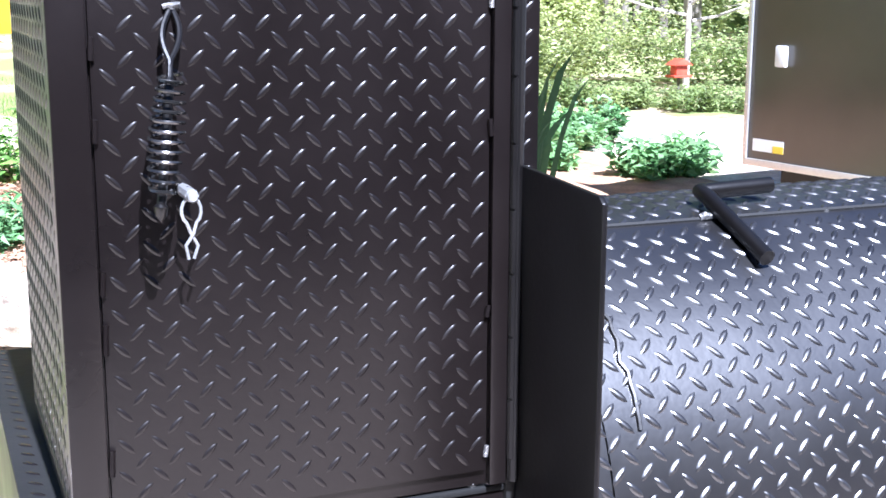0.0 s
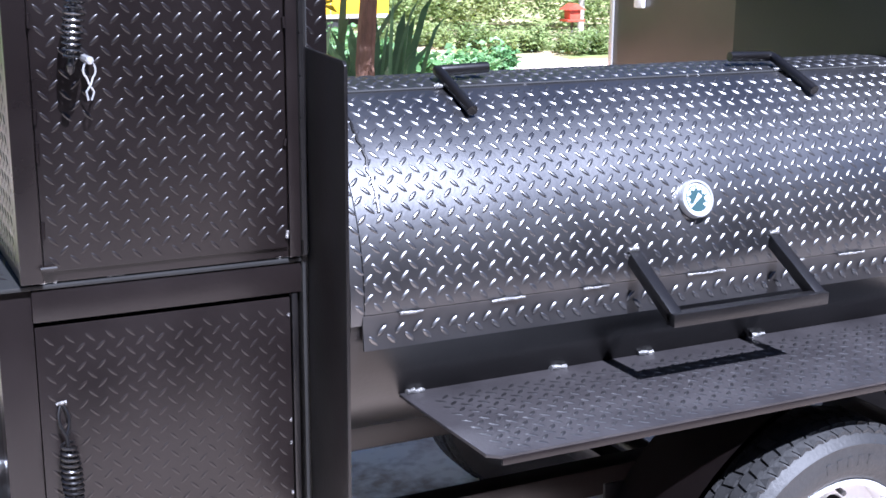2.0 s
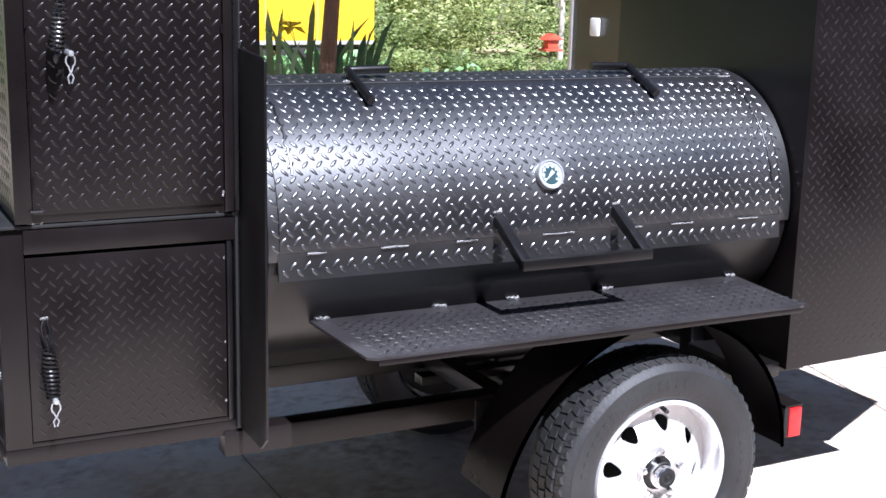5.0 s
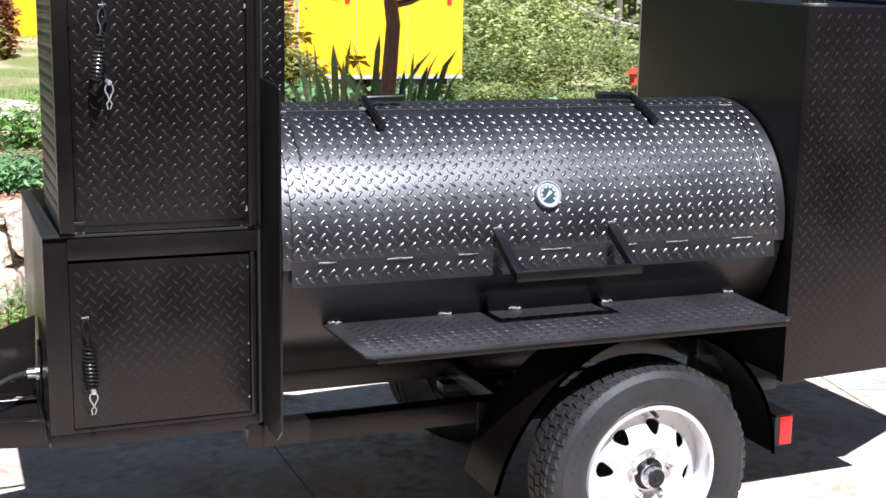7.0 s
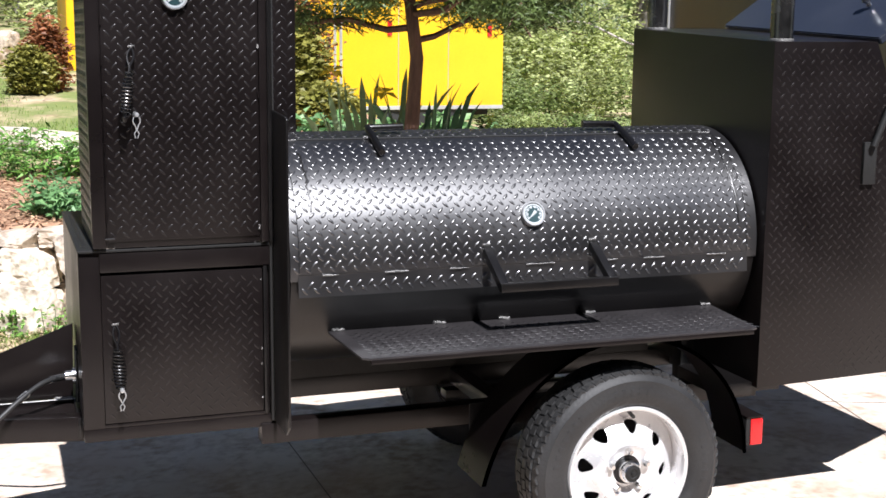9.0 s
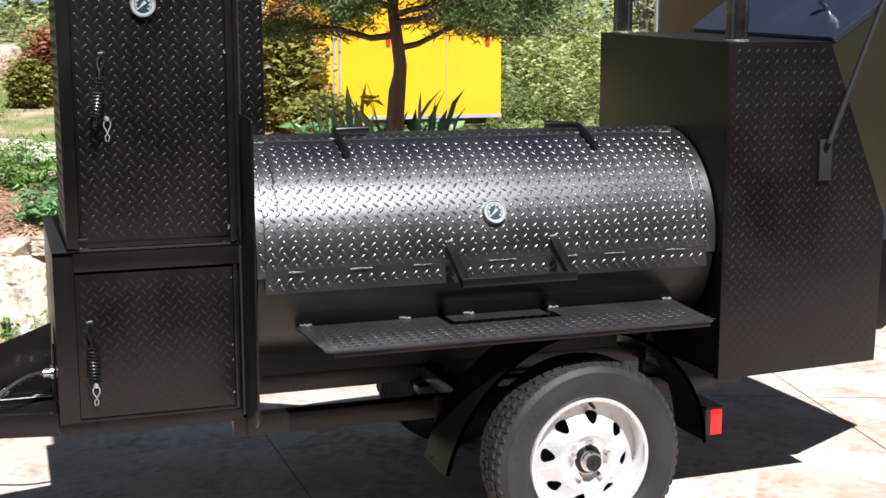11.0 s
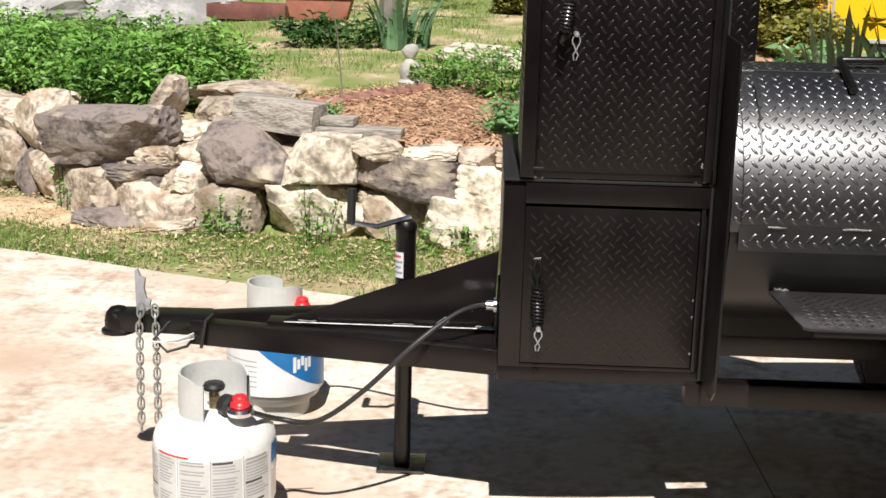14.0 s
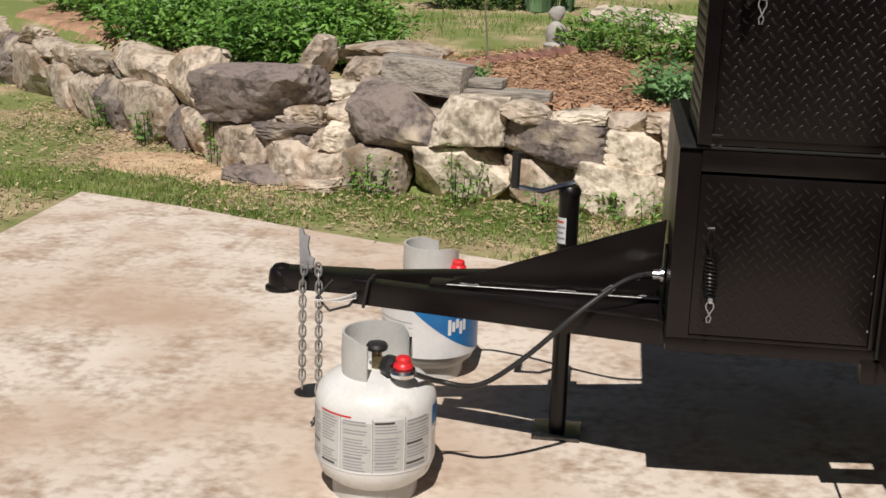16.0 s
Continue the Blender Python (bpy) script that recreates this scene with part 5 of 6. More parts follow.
# sword-leaved irises
def iris(at, n, tall, seed, flowers=0, mat=SWORD):
    rnd = random.Random(seed)
    root = thing("iris_clump", "clump of tall blue-green iris blades" + (" with yellow flowers" if flowers else ""), "plant", "irises behind the smoker")
    verts, faces = [], []
    x0, y0, z0 = at
    for i in range(n):
        a = rnd.uniform(0, 6.283)
        r = rnd.random() * 0.2
        p = Vector((x0 + r * math.cos(a), y0 + r * math.sin(a), z0))
        out = Vector((math.cos(a), math.sin(a), 0)) * rnd.uniform(0.05, 0.42)
        h = tall * rnd.uniform(0.6, 1.05)
        s = Vector((-math.sin(a + 0.8), math.cos(a + 0.8), 0)) * rnd.uniform(0.018, 0.032)
        b = len(verts)
        for f in (0, 0.35, 0.7, 0.9):
            c = p + Vector((0, 0, h * f)) + out * f * f * h
            verts.extend([c - s * (1 - 0.45 * f), c + s * (1 - 0.45 * f)])
        verts.append(p + Vector((0, 0, h)) + out * h * (1.0 + rnd.uniform(0, 0.2)))
        faces += [(b, b + 1, b + 3, b + 2), (b + 2, b + 3, b + 5, b + 4), (b + 4, b + 5, b + 7, b + 6), (b + 6, b + 7, b + 8)]
    o = raw(verts, faces, "foliage", mat, root)
    o["kind"] = "stuff"
    for i in range(flowers):
        fv, ff = [], []
        c = Vector((x0 + rnd.uniform(-0.2, 0.2), y0 + rnd.uniform(-0.2, 0.2), z0 + tall * rnd.uniform(0.85, 1.1)))
        for k in range(6):
            a = k * 1.047 + i
            leaf(fv, ff, c, Vector((math.cos(a), math.sin(a), 0.7 if k % 2 else -0.1)).normalized(), Vector((0, 0, 1)), 0.08, 0.028, 0.35)
        raw(fv, ff, "flower", PETAL, root, "yellow iris flower")
    return root


for i, (x, y, n, h, fl, m) in enumerate(((1.89, 3.02, 36, 0.80, 0, SWORD), (1.58, 3.05, 14, 0.78, 0, SWORD_PALE), (1.70, 3.3, 16, 0.80, 2, SWORD_PALE))):
    iris((x, y, ground_at(x, y)), n, h, 300 + i, fl, m)


# ---- trees ----
def limb(a, b, r0, r1, rnd, n=6, wob=0.06):
    pts = []
    for i in range(n + 1):
        f = i / n
        j = wob * (b - a).length * math.sin(math.pi * f)
        pts.append(a.lerp(b, f) + Vector((rnd.uniform(-1, 1), rnd.uniform(-1, 1), rnd.uniform(-1, 1))) * j * 0.5)
    return pts, [r0 + (r1 - r0) * i / n for i in range(n + 1)]


def tree(name, at, height, trunk_r, crown, leaves, bark, mat, label, lsize, seed, branches=14, low=0.35, needle=False, category="tree", group="", lean=(0, 0), skirt=0.0):
    """A tapered trunk, limbs with twigs, and leaves in clumps round the twig ends."""
    rnd = random.Random(seed)
    root = thing(name, label, category, group)
    base = Vector(at)
    top = base + Vector((lean[0], lean[1], height))
    pts, rr = limb(base - Vector((0, 0, 0.1)), top, trunk_r, trunk_r * 0.25, rnd, 9, 0.03)
    bm = sweep(pts, rr, 9)
    tips = []
    for i in range(branches):
        f = low + (1 - low) * (i + rnd.random()) / branches
        k = min(8, int(f * 9))
        o = pts[k].lerp(pts[k + 1], f * 9 - k)
        a = i * 2.4 + rnd.uniform(-0.4, 0.4)
        l = crown * rnd.uniform(0.7, 1.1) * (1.1 - 0.55 * f if needle else math.sin(math.pi * (0.25 + 0.65 * f)))
        e = o + Vector((math.cos(a), math.sin(a), rnd.uniform(-0.05, 0.45) if needle else rnd.uniform(0.15, 0.7))) * l
        bp, br = limb(o, e, rr[k] * 0.55, 0.006 + trunk_r * 0.04, rnd, 5, 0.12)
        bm = sweep(bp, br, 6, bm)
        for q in range(3, 6):
            for _ in range(2):
                t = bp[q] + Vector((rnd.gauss(0, 1), rnd.gauss(0, 1), rnd.gauss(0, 0.6))) * l * 0.26
                if t.z < base.z + skirt - 0.04:
                    t.z = base.z + skirt + 0.02
                bm = sweep([bp[q], t], [0.006 + trunk_r * 0.03, 0.003], 4, bm)
                tips.append((bp[q].lerp(t, 0.5), l))
                tips.append((t, l))
    part("trunk", bm, bark, root)
    verts, faces = [], []
    per = max(1, leaves // max(1, len(tips)))
    for t, l in tips:
        c0 = t + Vector((rnd.gauss(0, 1), rnd.gauss(0, 1), rnd.gauss(0, 1))) * l * 0.06
        for _ in range(int(per * rnd.uniform(0.4, 1.6))):
            c = c0 + Vector((rnd.gauss(0, 1), rnd.gauss(0, 1), rnd.gauss(0, 0.7))) * l * (0.10 if needle else 0.13)
            if c.z < base.z + skirt + rnd.uniform(0, 0.10):
                continue
            a = rnd.uniform(0, 6.283)
            w = Vector((math.cos(a), math.sin(a), rnd.uniform(-0.9, 0.2) if needle else rnd.uniform(-0.5, 0.6))).normalized()
            s = rnd.uniform(*lsize)
            leaf(verts, faces, c, w, Vector((rnd.gauss(0, 0.9), rnd.gauss(0, 0.9) - 0.5, 0.8)).normalized(), s, s * (0.085 if needle else 0.30), 0.25)
    o = raw(verts, faces, "crown", mat, root)
    o["kind"] = "stuff"
    return root


tree("cedar_tree", (1.76, 2.78, ground_at(1.76, 2.78)), 3.1, 0.050, 1.1, 150000, BARK, NEEDLE, "young cedar with reddish trunk and feathery green needles", (0.03, 0.06), 21, 30, 0.475, True, skirt=1.47)
# woods behind
rnd = random.Random(99)
woods = []
for i in range(46):
    x = rnd.uniform(-16, 34)
    y = rnd.uniform(19, 34) - max(0, x - 10) * 0.25
    woods.append((x, y))
for i, (x, y) in enumerate(woods):
    h = rnd.uniform(9, 14)
    m = (LEAF_SPRING, LEAF_WOOD, LEAF_SPRING, LEAF_WOOD, LEAF_SPRING)[i % 5]
    tree("tree", (x, y, ground_at(x, y)), h, rnd.uniform(0.10, 0.22), h * 0.26, 2600, GREY_BARK, m, "slender woodland tree in spring leaf", (0.13, 0.26), 500 + i, 12, 0.12, False, "tree", "woodland trees")
for i in range(34):
    x = rnd.uniform(-14, 30)
    y = rnd.uniform(18.5, 23) - max(0, x - 12) * 0.3
    s = rnd.uniform(1.6, 3.0)
    shrub("understorey_bush", (x, y, ground_at(x, y)), (s, s, s * rnd.uniform(0.4, 0.8)), 900, rnd.choice((LEAF_SPRING, LEAF_WOOD, LEAF_WOOD, LEAF_SPRING)), "loose green understorey bush at the wood's edge", "bush", (0.08, 0.16), 600 + i, 0.5, "understorey bushes", False)
for i in range(18):
    x = 6.8 + 0.48 * i
    y = 16.6 - 0.16 * i + rnd.uniform(-0.8, 0.8)
    s = rnd.uniform(1.3, 2.1)
    shrub("understorey_bush", (x, y, ground_at(x, y)), (s, s, s * rnd.uniform(0.45, 0.85)), 900, rnd.choice((LEAF_SPRING, LEAF_WOOD, LEAF_WOOD)), "loose green understorey bush at the wood's edge", "bush", (0.06, 0.12), 660 + i, 0.5, "understorey bushes", False)
# far wood as one mass of leaves and trunks
verts, faces = [], []
for i in range(30000):
    a = rnd.uniform(-60, 62)
    d = rnd.uniform(36, 50)
    x, y = d * math.sin(radians(a)), d * math.cos(radians(a))
    c = Vector((x, y, ground_at(x, y) + rnd.uniform(0, 15) * rnd.random() ** 0.3))
    b = rnd.uniform(0, 6.283)
    s = rnd.uniform(0.3, 0.75)
    leaf(verts, faces, c, Vector((math.cos(b), math.sin(b), rnd.uniform(-0.6, 0.6))).normalized(), Vector((rnd.gauss(0, 1), rnd.gauss(0, 1) - 0.6, 0.7)).normalized(), s, s * 0.4, 0.2)
tagged(raw(verts, faces, "far_woods", LEAF_WOOD), "dense far woodland foliage", "trees", "", "stuff")
bm = None
for i in range(70):
    a = rnd.uniform(-55, 58)
    d = rnd.uniform(30, 48)
    x, y = d * math.sin(radians(a)), d * math.cos(radians(a))
    bm = sweep([(x, y, ground_at(x, y) - 0.2), (x + rnd.uniform(-0.5, 0.5), y, 14)], [rnd.uniform(0.12, 0.25), 0.08], 7, bm)
tagged(obj("far_trunks", bm, GREY_BARK), "bare grey trunks deep in the wood", "trees", "", "stuff")

# bronze and green shrub behind the flue, flowering shrub, beds on the right
for i, (x, y, s, h, m, lab) in enumerate(((2.25, 7.5, 0.36, 0.95, LEAF_OLIVE, "yellow-green shrub behind the smoker"), (2.28, 7.85, 0.36, 1.30, LEAF_RED, "red-bronze leaved shrub behind the smoker"), (2.40, 7.1, 0.6, 0.35, LEAF_OLIVE, "low yellow-green shrub behind the smoker"),
                                           (0.36, 10.6, 0.22, 0.75, LEAF_RED, "red-bronze leaved shrub on the lawn"), (0.20, 10.4, 0.4, 0.5, LEAF_OLIVE, "green shrub on the lawn"), (8.6, 19.0, 3.0, 2.4, LEAF_SPRING, "pale flowering shrub at the wood's edge"),
                                           (10.6, 20.5, 3.2, 2.8, LEAF_SPRING, "pale flowering shrub at the wood's edge"))):
    shrub("shrub", (x, y, ground_at(x, y)), (s, s, h), 8000, m, lab, "shrub", (0.05, 0.085) if s < 2 else (0.09, 0.17), 700 + i, 0.6, "shrubs", y < 9)
for i, (x, y, s, h) in enumerate(((5.25, 7.3, 0.75, 0.34), (5.65, 7.6, 0.7, 0.32), (5.0, 8.9, 0.9, 0.40), (5.9, 9.55, 0.8, 0.42), (5.45, 9.2, 0.8, 0.36), (4.6, 7.9, 0.5, 0.3), (4.2, 9.2, 0.6, 0.45), (2.9, 5.4, 0.8, 0.3), (2.2, 5.6, 0.9, 0.3), (3.3, 6.6, 0.9, 0.35))):
    shrub("leafy_clump", (x, y, ground_at(x, y)), (s, s, h), 650, LEAF_BLUE, "broad-leaved green clump in the garden bed", "plant", (0.07, 0.13), 720 + i, 0.55, "clumps in the garden bed")
verts, faces = [], []
for j in range(24):
    for i in range(30):
        x, y = 1.6 + i * 0.14, 4.0 + j * 0.24 + i * 0.05
        verts.append((x, y, max(ground_at(x, y), 0.0) + 0.02 + 0.02 * noise.noise(Vector((x * 4, y * 4, 2))) - (0.08 if i in (0, 29) or j in (0, 23) else 0)))
faces = [(j * 30 + i, j * 30 + i + 1, (j + 1) * 30 + i + 1, (j + 1) * 30 + i) for j in range(23) for i in range(29)]
tagged(raw(verts, faces, "garden_bed", MULCH_BASE, None, "", True), "bare reddish garden bed beside the drive", "mulch", "", "structure")
for i in range(14):
    x = 6.6 + i * 0.33
    y = 13.5 - i * 0.29 + 0.25 * (i % 2)
    shrub("hedge_plant", (x, y, ground_at(x, y)), (0.85, 0.8, 0.34), 900, LEAF_WOOD, "low spreading evergreen beyond the drive", "bush", (0.05, 0.10), 740 + i, 0.4, "low evergreens beyond the drive", False)
tree("pale_tree", (9.45, 13.3, ground_at(9.45, 13.3)), 3.4, 0.050, 2.3, 2600, PALE_BARK, LEAF_SPRING, "pale-barked tree with bare spreading limbs", (0.05, 0.09), 61, 26, 0.30)
feeder = thing("bird_feeder", "red wooden hopper bird feeder", "feeder")
fx, fy = 8.62, 12.2
fz = 0.40
part("pole", sweep([(fx, fy, ground_at(fx, fy) - 0.1), (fx, fy, fz)], 0.02, 8), GREY_BARK, feeder)
part("tray", box(fx - 0.13, fx + 0.13, fy - 0.1, fy + 0.1, fz, fz + 0.03, 0.004), RED_PAINT, feeder)
part("hopper", box(fx - 0.08, fx + 0.08, fy - 0.07, fy + 0.07, fz + 0.03, fz + 0.16, 0.004), RED_PAINT, feeder)
part("feeder_roof", prism([(fx - 0.14, fz + 0.15), (fx + 0.14, fz + 0.15), (fx, fz + 0.23)], "y", fy - 0.11, fy + 0.11), RED_PAINT, feeder)

# planters on the lawn
planter = thing("planter_box", "weathered red-brown timber planter with soil on the lawn", "planter")
px, py = -2.36, 9.7
pz = ground_at(px, py)
for bm in (box(-0.55, 0.55, -0.42, -0.38, 0, 0.2, 0.006), box(-0.55, 0.55, 0.38, 0.42, 0, 0.2, 0.006), box(-0.55, -0.51, -0.38, 0.38, 0, 0.2, 0.006), box(0.51, 0.55, -0.38, 0.38, 0, 0.2, 0.006)):
    bm.transform(pose(px, py, pz, 0, 0, -8) @ Matrix.Scale(0.72, 4))
    part("planter_board", bm, RED_WOOD, planter)
bm = box(-0.5, 0.5, -0.37, 0.37, 0.10, 0.15, 0.0)
bm.transform(pose(px, py, pz, 0, 0, -8) @ Matrix.Scale(0.72, 4))
part("soil", bm, MULCH_BASE, planter)
pot = thing("planter_trough", "terracotta window-box trough on the lawn", "planter")
qx, qy = -1.55, 8.4
qz = ground_at(qx, qy) + 0.12
part("trough", prism([(-0.24 + qx, qz), (0.24 + qx, qz), (0.30 + qx, qz + 0.22), (-0.30 + qx, qz + 0.22)], "y", qy - 0.12, qy + 0.12, 0.01), TERRACOTTA, pot)
part("rim", box(qx - 0.32, qx + 0.32, qy - 0.14, qy + 0.14, qz + 0.19, qz + 0.23, 0.008), TERRACOTTA, pot)
part("stand", box(qx - 0.15, qx + 0.15, qy - 0.06, qy + 0.06, qz - 0.16, qz, 0.004), GREY_BARK, pot)
tree("bare_tree", (-0.95, 8.35, ground_at(-0.95, 8.35)), 4.5, 0.10, 1.4, 500, GREY_BARK, LEAF_SPRING, "small grey-barked tree on the lawn", (0.06, 0.1), 71, 9, 0.45)
tree("bare_tree", (-1.9, 13.5, ground_at(-1.9, 13.5)), 5.5, 0.11, 1.6, 700, GREY_BARK, LEAF_SPRING, "small grey-barked tree on the lawn", (0.06, 0.1), 72, 9, 0.4)
shrub("perennial", (-1.25, 7.6, ground_at(-1.25, 7.6)), (1.3, 0.6, 0.28), 900, LEAF_DARK, "dark green leafy clump on the lawn", "plant", (0.05, 0.10), 800, 0.4)
iris((-0.75, 7.5, ground_at(-0.75, 7.5)), 40, 0.42, 333)
tagged(obj("sapling", sweep([(-0.95, 5.0, ground_at(-0.95, 5.0)), (-0.99, 5.02, ground_at(-0.95, 5.0) + 0.4), (-1.06, 5.02, ground_at(-0.95, 5.0) + 0.85)], [0.006, 0.004, 0.002], 6), GREY_BARK), "thin bare sapling stick in the mulch", "sapling")


# ---- trailers behind ----
def yellow_trailer():
    t = thing("yellow_trailer", "bright yellow enclosed cargo trailer parked behind the garden", "trailer")
    x0, x1, y0, y1, z0, z1 = 0.7, 6.40, 13.0, 15.0, 0.45, 2.75
    part("body", box(x0, x1, y0, y1, z0, z1, 0.03), YELLOW, t)
    part("bottom_trim", box(x0, x1, y0 - 0.012, y0, z0, z0 + 0.05, 0.004), TRIM, t)
    part("top_trim", box(x0, x1, y0 - 0.012, y0, z1 - 0.08, z1, 0.004), TRIM, t)
    for x in (4.02, 4.10, 3.1):
        part("door_trim", box(x, x + 0.035, y0 - 0.014, y0, z0, z1, 0.003), TRIM, t)
    part("door_latch", box(3.92, 3.98, y0 - 0.03, y0, 1.25, 1.40, 0.004), SOOT, t)
    for x in (4.9, 5.6):
        part("seam", box(x, x + 0.008, y0 - 0.004, y0, z0 + 0.05, z1, 0.0), GREY_INK, t)
    for x in (4.75, 6.16):
        part("marker_lamp", box(x, x + 0.06, y0 - 0.02, y0, 1.42, 1.62, 0.005), RED_LENS, t)
    for x in (4.6, 5.45):
        part("wheel", lathe([(0.0, 0.0), (0.2, 0.0), (0.33, 0.02), (0.35, 0.06), (0.35, 0.18), (0.33, 0.22)], (x, y0 + 0.02, 0.38), (0, 1, 0), 28), RUBBER, t)
    part("undercarriage", box(x0 + 0.1, x1 - 0.1, y0 + 0.3, y1 - 0.3, 0.35, z0, 0.01), SOOT, t)


yellow_trailer()


def dark_trailer():
    """Stands end-on beyond the drive; its long side runs towards the smoker's rear."""
    t = thing("enclosed_trailer", "glossy bronze-black enclosed cargo trailer beyond the smoker", "trailer")
    a, b = Vector((4.42, 5.02, 0)), Vector((5.10, 0.6, 0))
    d = b - a
    m = Matrix.Translation(a) @ Matrix.Rotation(math.atan2(d.y, d.x), 4, "Z")
    L = d.length
    def add(name, x0, x1, y0, y1, z0, z1, mat, bev=0.004, parent=t):
        return part(name, box(x0, x1, y0, y1, z0, z1, bev, None, m), mat, parent)
    add("body", 0, L, 0.0, 2.1, 0.48, 2.7, BROWN_SKIN, 0.01)
    add("bottom_trim", -0.01, L, -0.012, 0.0, 0.44, 0.482, TRIM)
    add("corner_trim", -0.012, 0.02, -0.014, 0.0, 0.48, 2.7, TRIM)
    for x in (1.2, 2.4, 3.6):
        add("seam", x, x + 0.006, -0.004, 0.0, 0.49, 2.7, TRIM, 0.0)
    for z in np.arange(0.55, 2.6, 0.12):
        add("rivet", 0.002, 0.010, -0.018, -0.012, z, z + 0.008, CHROME, 0.0)
    add("marker_lamp", 0.22, 0.30, -0.03, 0.0, 1.02, 1.14, PAPER, 0.012)
    add("sticker", 0.06, 0.30, -0.003, -0.001, 0.53, 0.60, PAPER, 0.0)
    add("sticker_edge", 0.22, 0.30, -0.0045, -0.0015, 0.53, 0.57, PETAL, 0.0)
    add("undercarriage", 0.1, L, 0.2, 1.9, 0.3, 0.47, SOOT)
    for x in (2.2, 3.1):
        part("wheel", lathe([(0.0, -0.02), (0.18, -0.02), (0.32, 0.0), (0.34, 0.05), (0.34, 0.18)], m @ Vector((x, 0.06, 0.40)), m.to_3x3() @ Vector((0, 1, 0)), 28), RUBBER, t)


dark_trailer()


# ---- unseen plain wall added behind the viewer: darkens reflections, shades the drive ----
BACK_WALL = surface("unseen_wall_brown", (0.022, 0.022, 0.018), (0.04, 0.039, 0.032), 0.8, grain=30, patch=2, bump=0.2)
tagged(obj("wall_south", box(-9.0, 12.0, -5.7, -5.3, -0.05, 4.3, 0.01), BACK_WALL), "unseen plain brown wall added to darken reflections and shade the drive", "wall", "", "structure")


# ---- propane cylinders ----
def cylinder(at, turn, label, style, gap_at, gap):
    x, y = at
    r = 0.150
    t = tagged(new("propane_cylinder"), label, "cylinder", "propane cylinders by the tongue")
    o = (x, y, 0.0)
    part("body", lathe([(0.0, 0.028), (0.06, 0.030), (0.11, 0.042), (0.138, 0.065), (r, 0.10), (r, 0.178), (r + 0.0018, 0.182), (r + 0.0018, 0.188), (r, 0.192), (r, 0.255), (0.144, 0.278), (0.124, 0.300), (0.09, 0.315), (0.05, 0.322), (0.0, 0.324)], o, (0, 0, 1), 56), TANK_WHITE if style else TANK_GREY, t)
    part("foot_ring", lathe([(0.105, 0.0), (0.108, 0.0), (0.108, 0.045), (0.105, 0.045)], o, (0, 0, 1), 40), TANK_GREY, t)
    # collar with an opening
    bm = bmesh.new()
    rows = []
    for i in range(41):
        a = radians(gap_at + gap / 2 + (360 - gap) * i / 40)
        e = min(i, 40 - i)
        zt = 0.405 + 0.014 * smooth(0, 6, e)
        zb = 0.308 if not 17 <= i <= 23 else 0.34
        rows.append([bm.verts.new((x + rr * math.cos(a), y + rr * math.sin(a), z)) for rr, z in ((0.086, zb), (0.088, 0.36), (0.086, zt), (0.080, zt), (0.080, zb))])
    for a, b in zip(rows, rows[1:]):
        for j in range(4):
            bm.faces.new((a[j], b[j], b[j + 1], a[j + 1])).smooth = True
    part("collar", bm, TANK_GREY, t, "pale grey steel handle collar")
    d = Vector((math.cos(radians(turn)), math.sin(radians(turn)), 0))
    c = Vector((x, y, 0.0))
    part("valve_body", sweep([c + Vector((0, 0, 0.318)), c + Vector((0, 0, 0.372))], 0.013, 12), BRASS, t, "dull brass valve")
    part("valve_wheel", lathe([(0.0, 0.0), (0.026, 0.0), (0.028, 0.008), (0.024, 0.016), (0.0, 0.018)], c + Vector((0, 0, 0.372)), (0, 0, 1), 12), HOSE, t)
    part("valve_outlet", sweep([c + Vector((0, 0, 0.345)), c + d * 0.05 + Vector((0, 0, 0.345))], 0.014, 12), BRASS, t)
    part("coupling_nut", lathe([(0.012, 0.0), (0.026, 0.004), (0.028, 0.03), (0.018, 0.036)], c + d * 0.040 + Vector((0, 0, 0.345)), d, 14), HOSE, t, "black plastic coupling nut")
    reg = c + d * 0.105
    part("regulator", lathe([(0.0, -0.012), (0.030, -0.010), (0.034, 0.0), (0.030, 0.008), (0.012, 0.010)], reg + Vector((0, 0, 0.345)), (0, 0, 1), 24), CHROME, t, "zinc gas regulator")
    part("regulator_knob", lathe([(0.023, 0.010), (0.025, 0.014), (0.023, 0.020), (0.019, 0.024), (0.019, 0.034), (0.014, 0.039), (0.0, 0.040)], reg + Vector((0, 0, 0.345)), (0, 0, 1), 16), RED_PLASTIC, t, "red plastic regulator knob")
    part("regulator_neck", sweep([c + d * 0.07 + Vector((0, 0, 0.345)), reg + Vector((0, 0, 0.345))], 0.009, 10), BRASS, t)

    def wrap(name, a0, a1, z0, z1, mat, dr=0.0006, label=""):
        bm = bmesh.new()
        n = max(2, int(abs(a1 - a0) / 5))
        prev = None
        for i in range(n + 1):
            a = radians(a0 + (a1 - a0) * i / n)
            pr = [bm.verts.new((x + (r + dr) * math.cos(a), y + (r + dr) * math.sin(a), z)) for z in (z0, z1)]
            if prev:
                bm.faces.new((prev[0], pr[0], pr[1], prev[1])).smooth = True
            prev = pr
        return part(name, bm, mat, t, label)
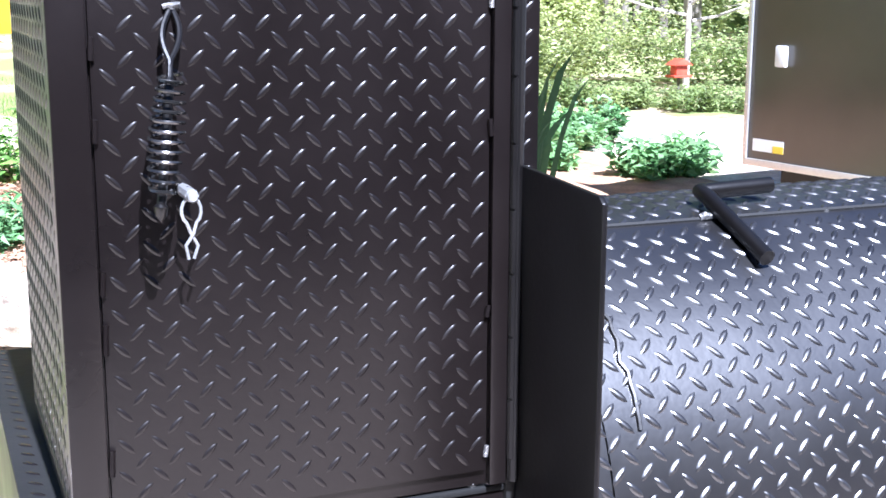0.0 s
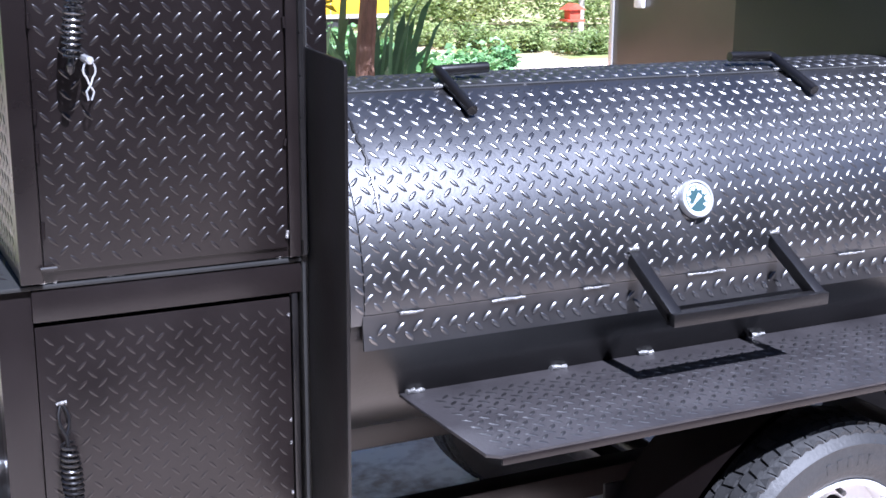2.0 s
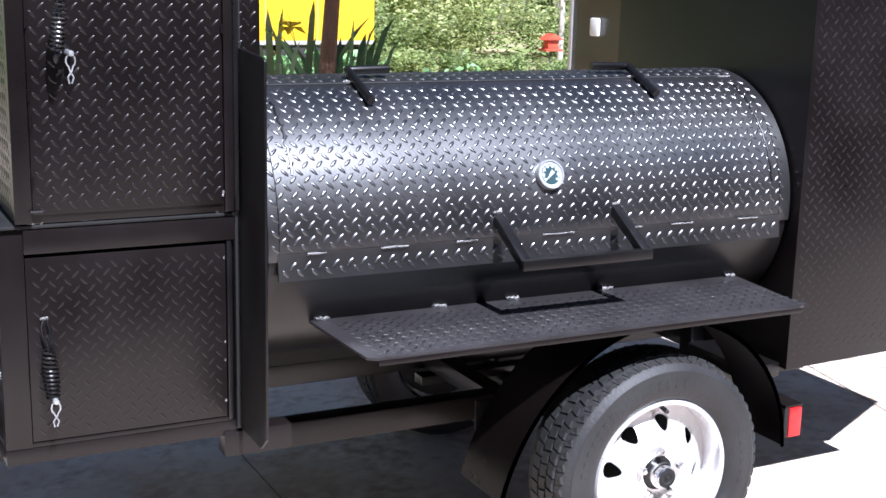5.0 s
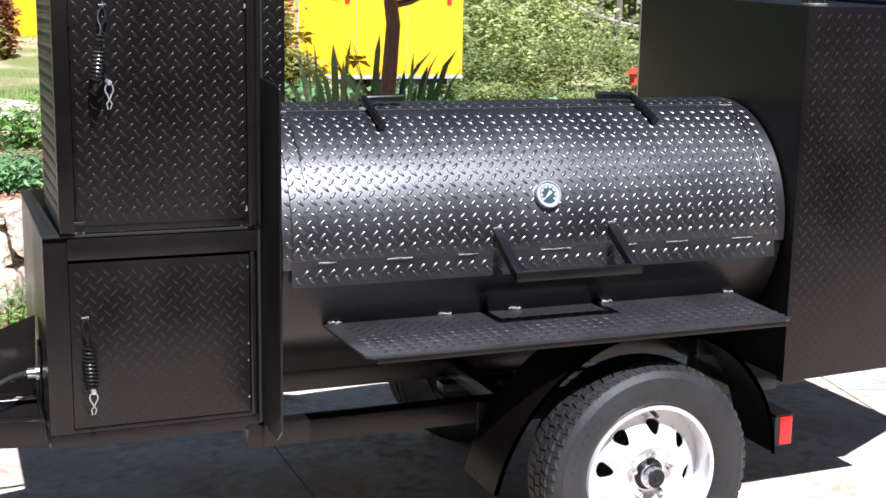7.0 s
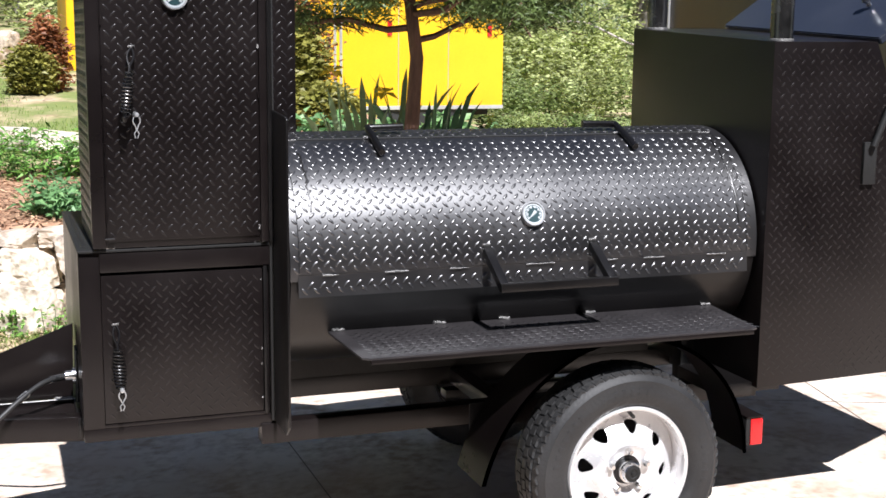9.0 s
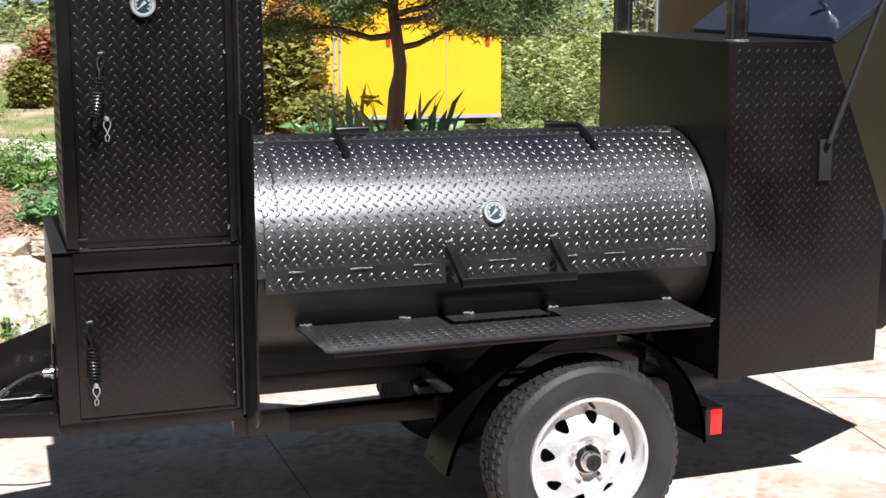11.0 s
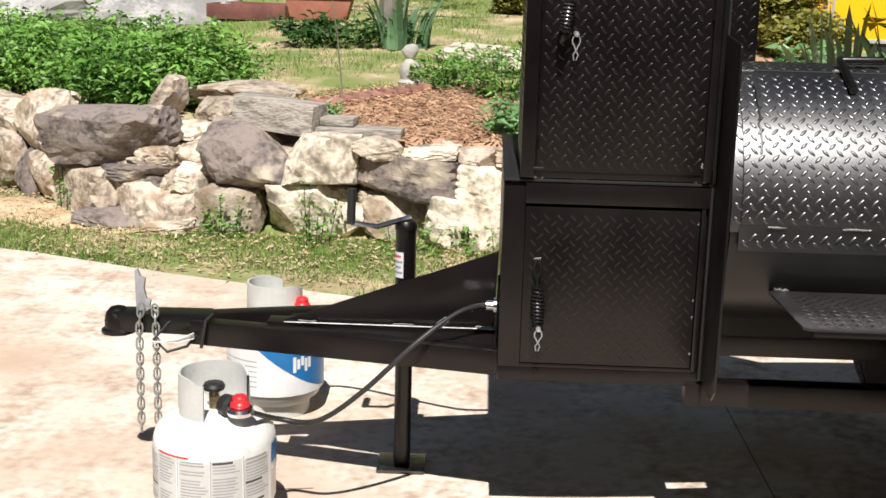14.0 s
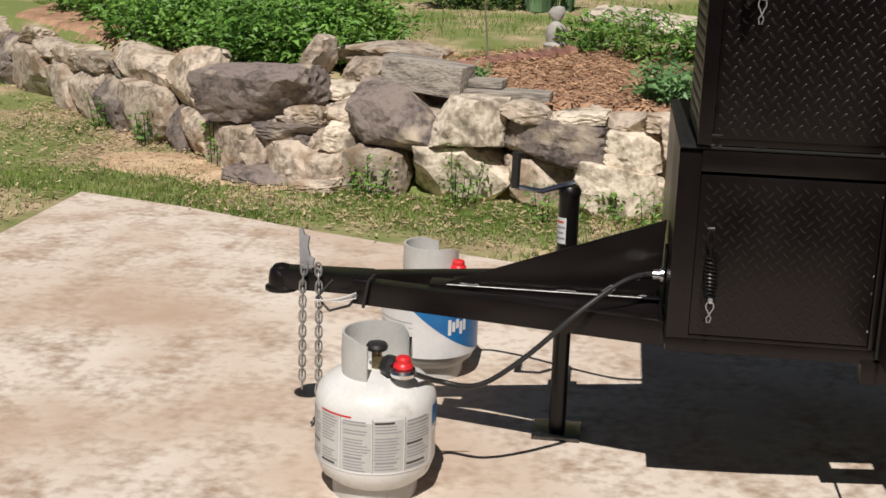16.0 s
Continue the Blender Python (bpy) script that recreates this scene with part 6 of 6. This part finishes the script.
    if style:
        wrap("label_sheet", 190, 345, 0.104, 0.252, PAPER, 0.0022, "white warning label with small grey print")
        q = random.Random(5)
        for col, (a0, a1) in enumerate(((198, 219), (222, 244), (249, 276), (279, 306), (310, 338))):
            z = 0.240
            wrap("print_panel", a0 - 1, a1 + 1, 0.110, 0.243 if col % 2 else 0.236, TANK_GREY, 0.0027)
            while z > 0.114:
                hgt = q.choice((0.0035, 0.0035, 0.0035, 0.006))
                if q.random() > 0.12:
                    wrap("print_bar", a0 + q.uniform(0, 1.5), a1 - q.uniform(0, 9), z - hgt, z, GREY_INK if hgt < 0.005 else INK if q.random() < 0.3 else GREY_INK, 0.0030)
                z -= hgt + 0.0042
        wrap("blue_corner", 346, 372, 0.20, 0.250, BLUE_PRINT, 0.0024, "blue corner of a second decal")
        wrap("print_bar", 222, 258, 0.246, 0.2505, RED_LENS, 0.0032)
        for a in (246.5, 277.5, 308):
            wrap("print_bar", a, a + 0.8, 0.108, 0.248, GREY_INK, 0.0032)
    else:
        wrap("label_sheet", 175, 380, 0.09, 0.250, PAPER, 0.0022, "printed white and blue cylinder sleeve")
        bm = bmesh.new()
        prev = None
        for i in range(37):
            a, f = radians(256 + i * 3), i / 36
            lo = 0.247 - 0.150 * math.sin(f * math.pi * 0.5)
            pr = [bm.verts.new((x + (r + 0.003) * math.cos(a), y + (r + 0.003) * math.sin(a), z)) for z in (lo, 0.249)]
            if prev:
                bm.faces.new((prev[0], pr[0], pr[1], prev[1])).smooth = True
            prev = pr
        part("sleeve_print", bm, BLUE_PRINT, t, "blue curved print")
        for i in range(5):
            wrap("sleeve_mark", 300 + i * 5, 304 + i * 5, 0.165 + 0.01 * (i % 3), 0.215 - 0.008 * (i % 2), PAPER, 0.0040)
        for i in range(6):
            wrap("print_bar", 205, 258, 0.12 + i * 0.016, 0.1225 + i * 0.016, GREY_INK, 0.0030)
    return reg


reg1 = cylinder((-0.695, 0.075), -42, "white propane cylinder with printed label and red regulator knob", 1, -42, 106)
reg2 = cylinder((-0.690, 0.940), -28, "pale grey propane cylinder with blue printed sleeve", 0, 40, 84)


def hose(points, label, r=0.0068):
    pts = [Vector(p) for p in points]
    fine = []
    for i in range(len(pts) - 1):
        p0, p1, p2, p3 = pts[max(0, i - 1)], pts[i], pts[i + 1], pts[min(len(pts) - 1, i + 2)]
        for k in range(8):
            t = k / 8
            fine.append(0.5 * ((2 * p1) + (p2 - p0) * t + (2 * p0 - 5 * p1 + 4 * p2 - p3) * t * t + (3 * p1 - p0 - 3 * p2 + p3) * t ** 3))
    fine.append(pts[-1])
    return tagged(obj("gas_hose", sweep(fine, r, 10), HOSE), label, "hose", "gas hoses")


h1 = hose([(-0.032, 0.225, 0.567), (-0.10, 0.17, 0.562), (-0.20, 0.105, 0.50), (-0.33, 0.085, 0.375), (-0.44, 0.085, 0.295), (-0.54, 0.10, 0.290), reg1 + Vector((0.03, -0.01, 0.345))], "black rubber gas hose running from cylinder to cabinet")
part("hose_ferrule", sweep([(-0.030, 0.225, 0.567), (-0.070, 0.197, 0.5665)], 0.0095, 10), CHROME, h1, "bright crimped ferrule")
part("braided_sleeve", sweep([(-0.128, 0.152, 0.5475), (-0.150, 0.138, 0.5345)], 0.0092, 10), ZINC, h1)
hose([reg2 + Vector((0.03, 0, 0.345)), (-0.50, 0.90, 0.352), (-0.38, 0.87, 0.338), (-0.24, 0.78, 0.36), (-0.10, 0.66, 0.44), (-0.01, 0.60, 0.52)], "black rubber gas hose looping from the far cylinder")
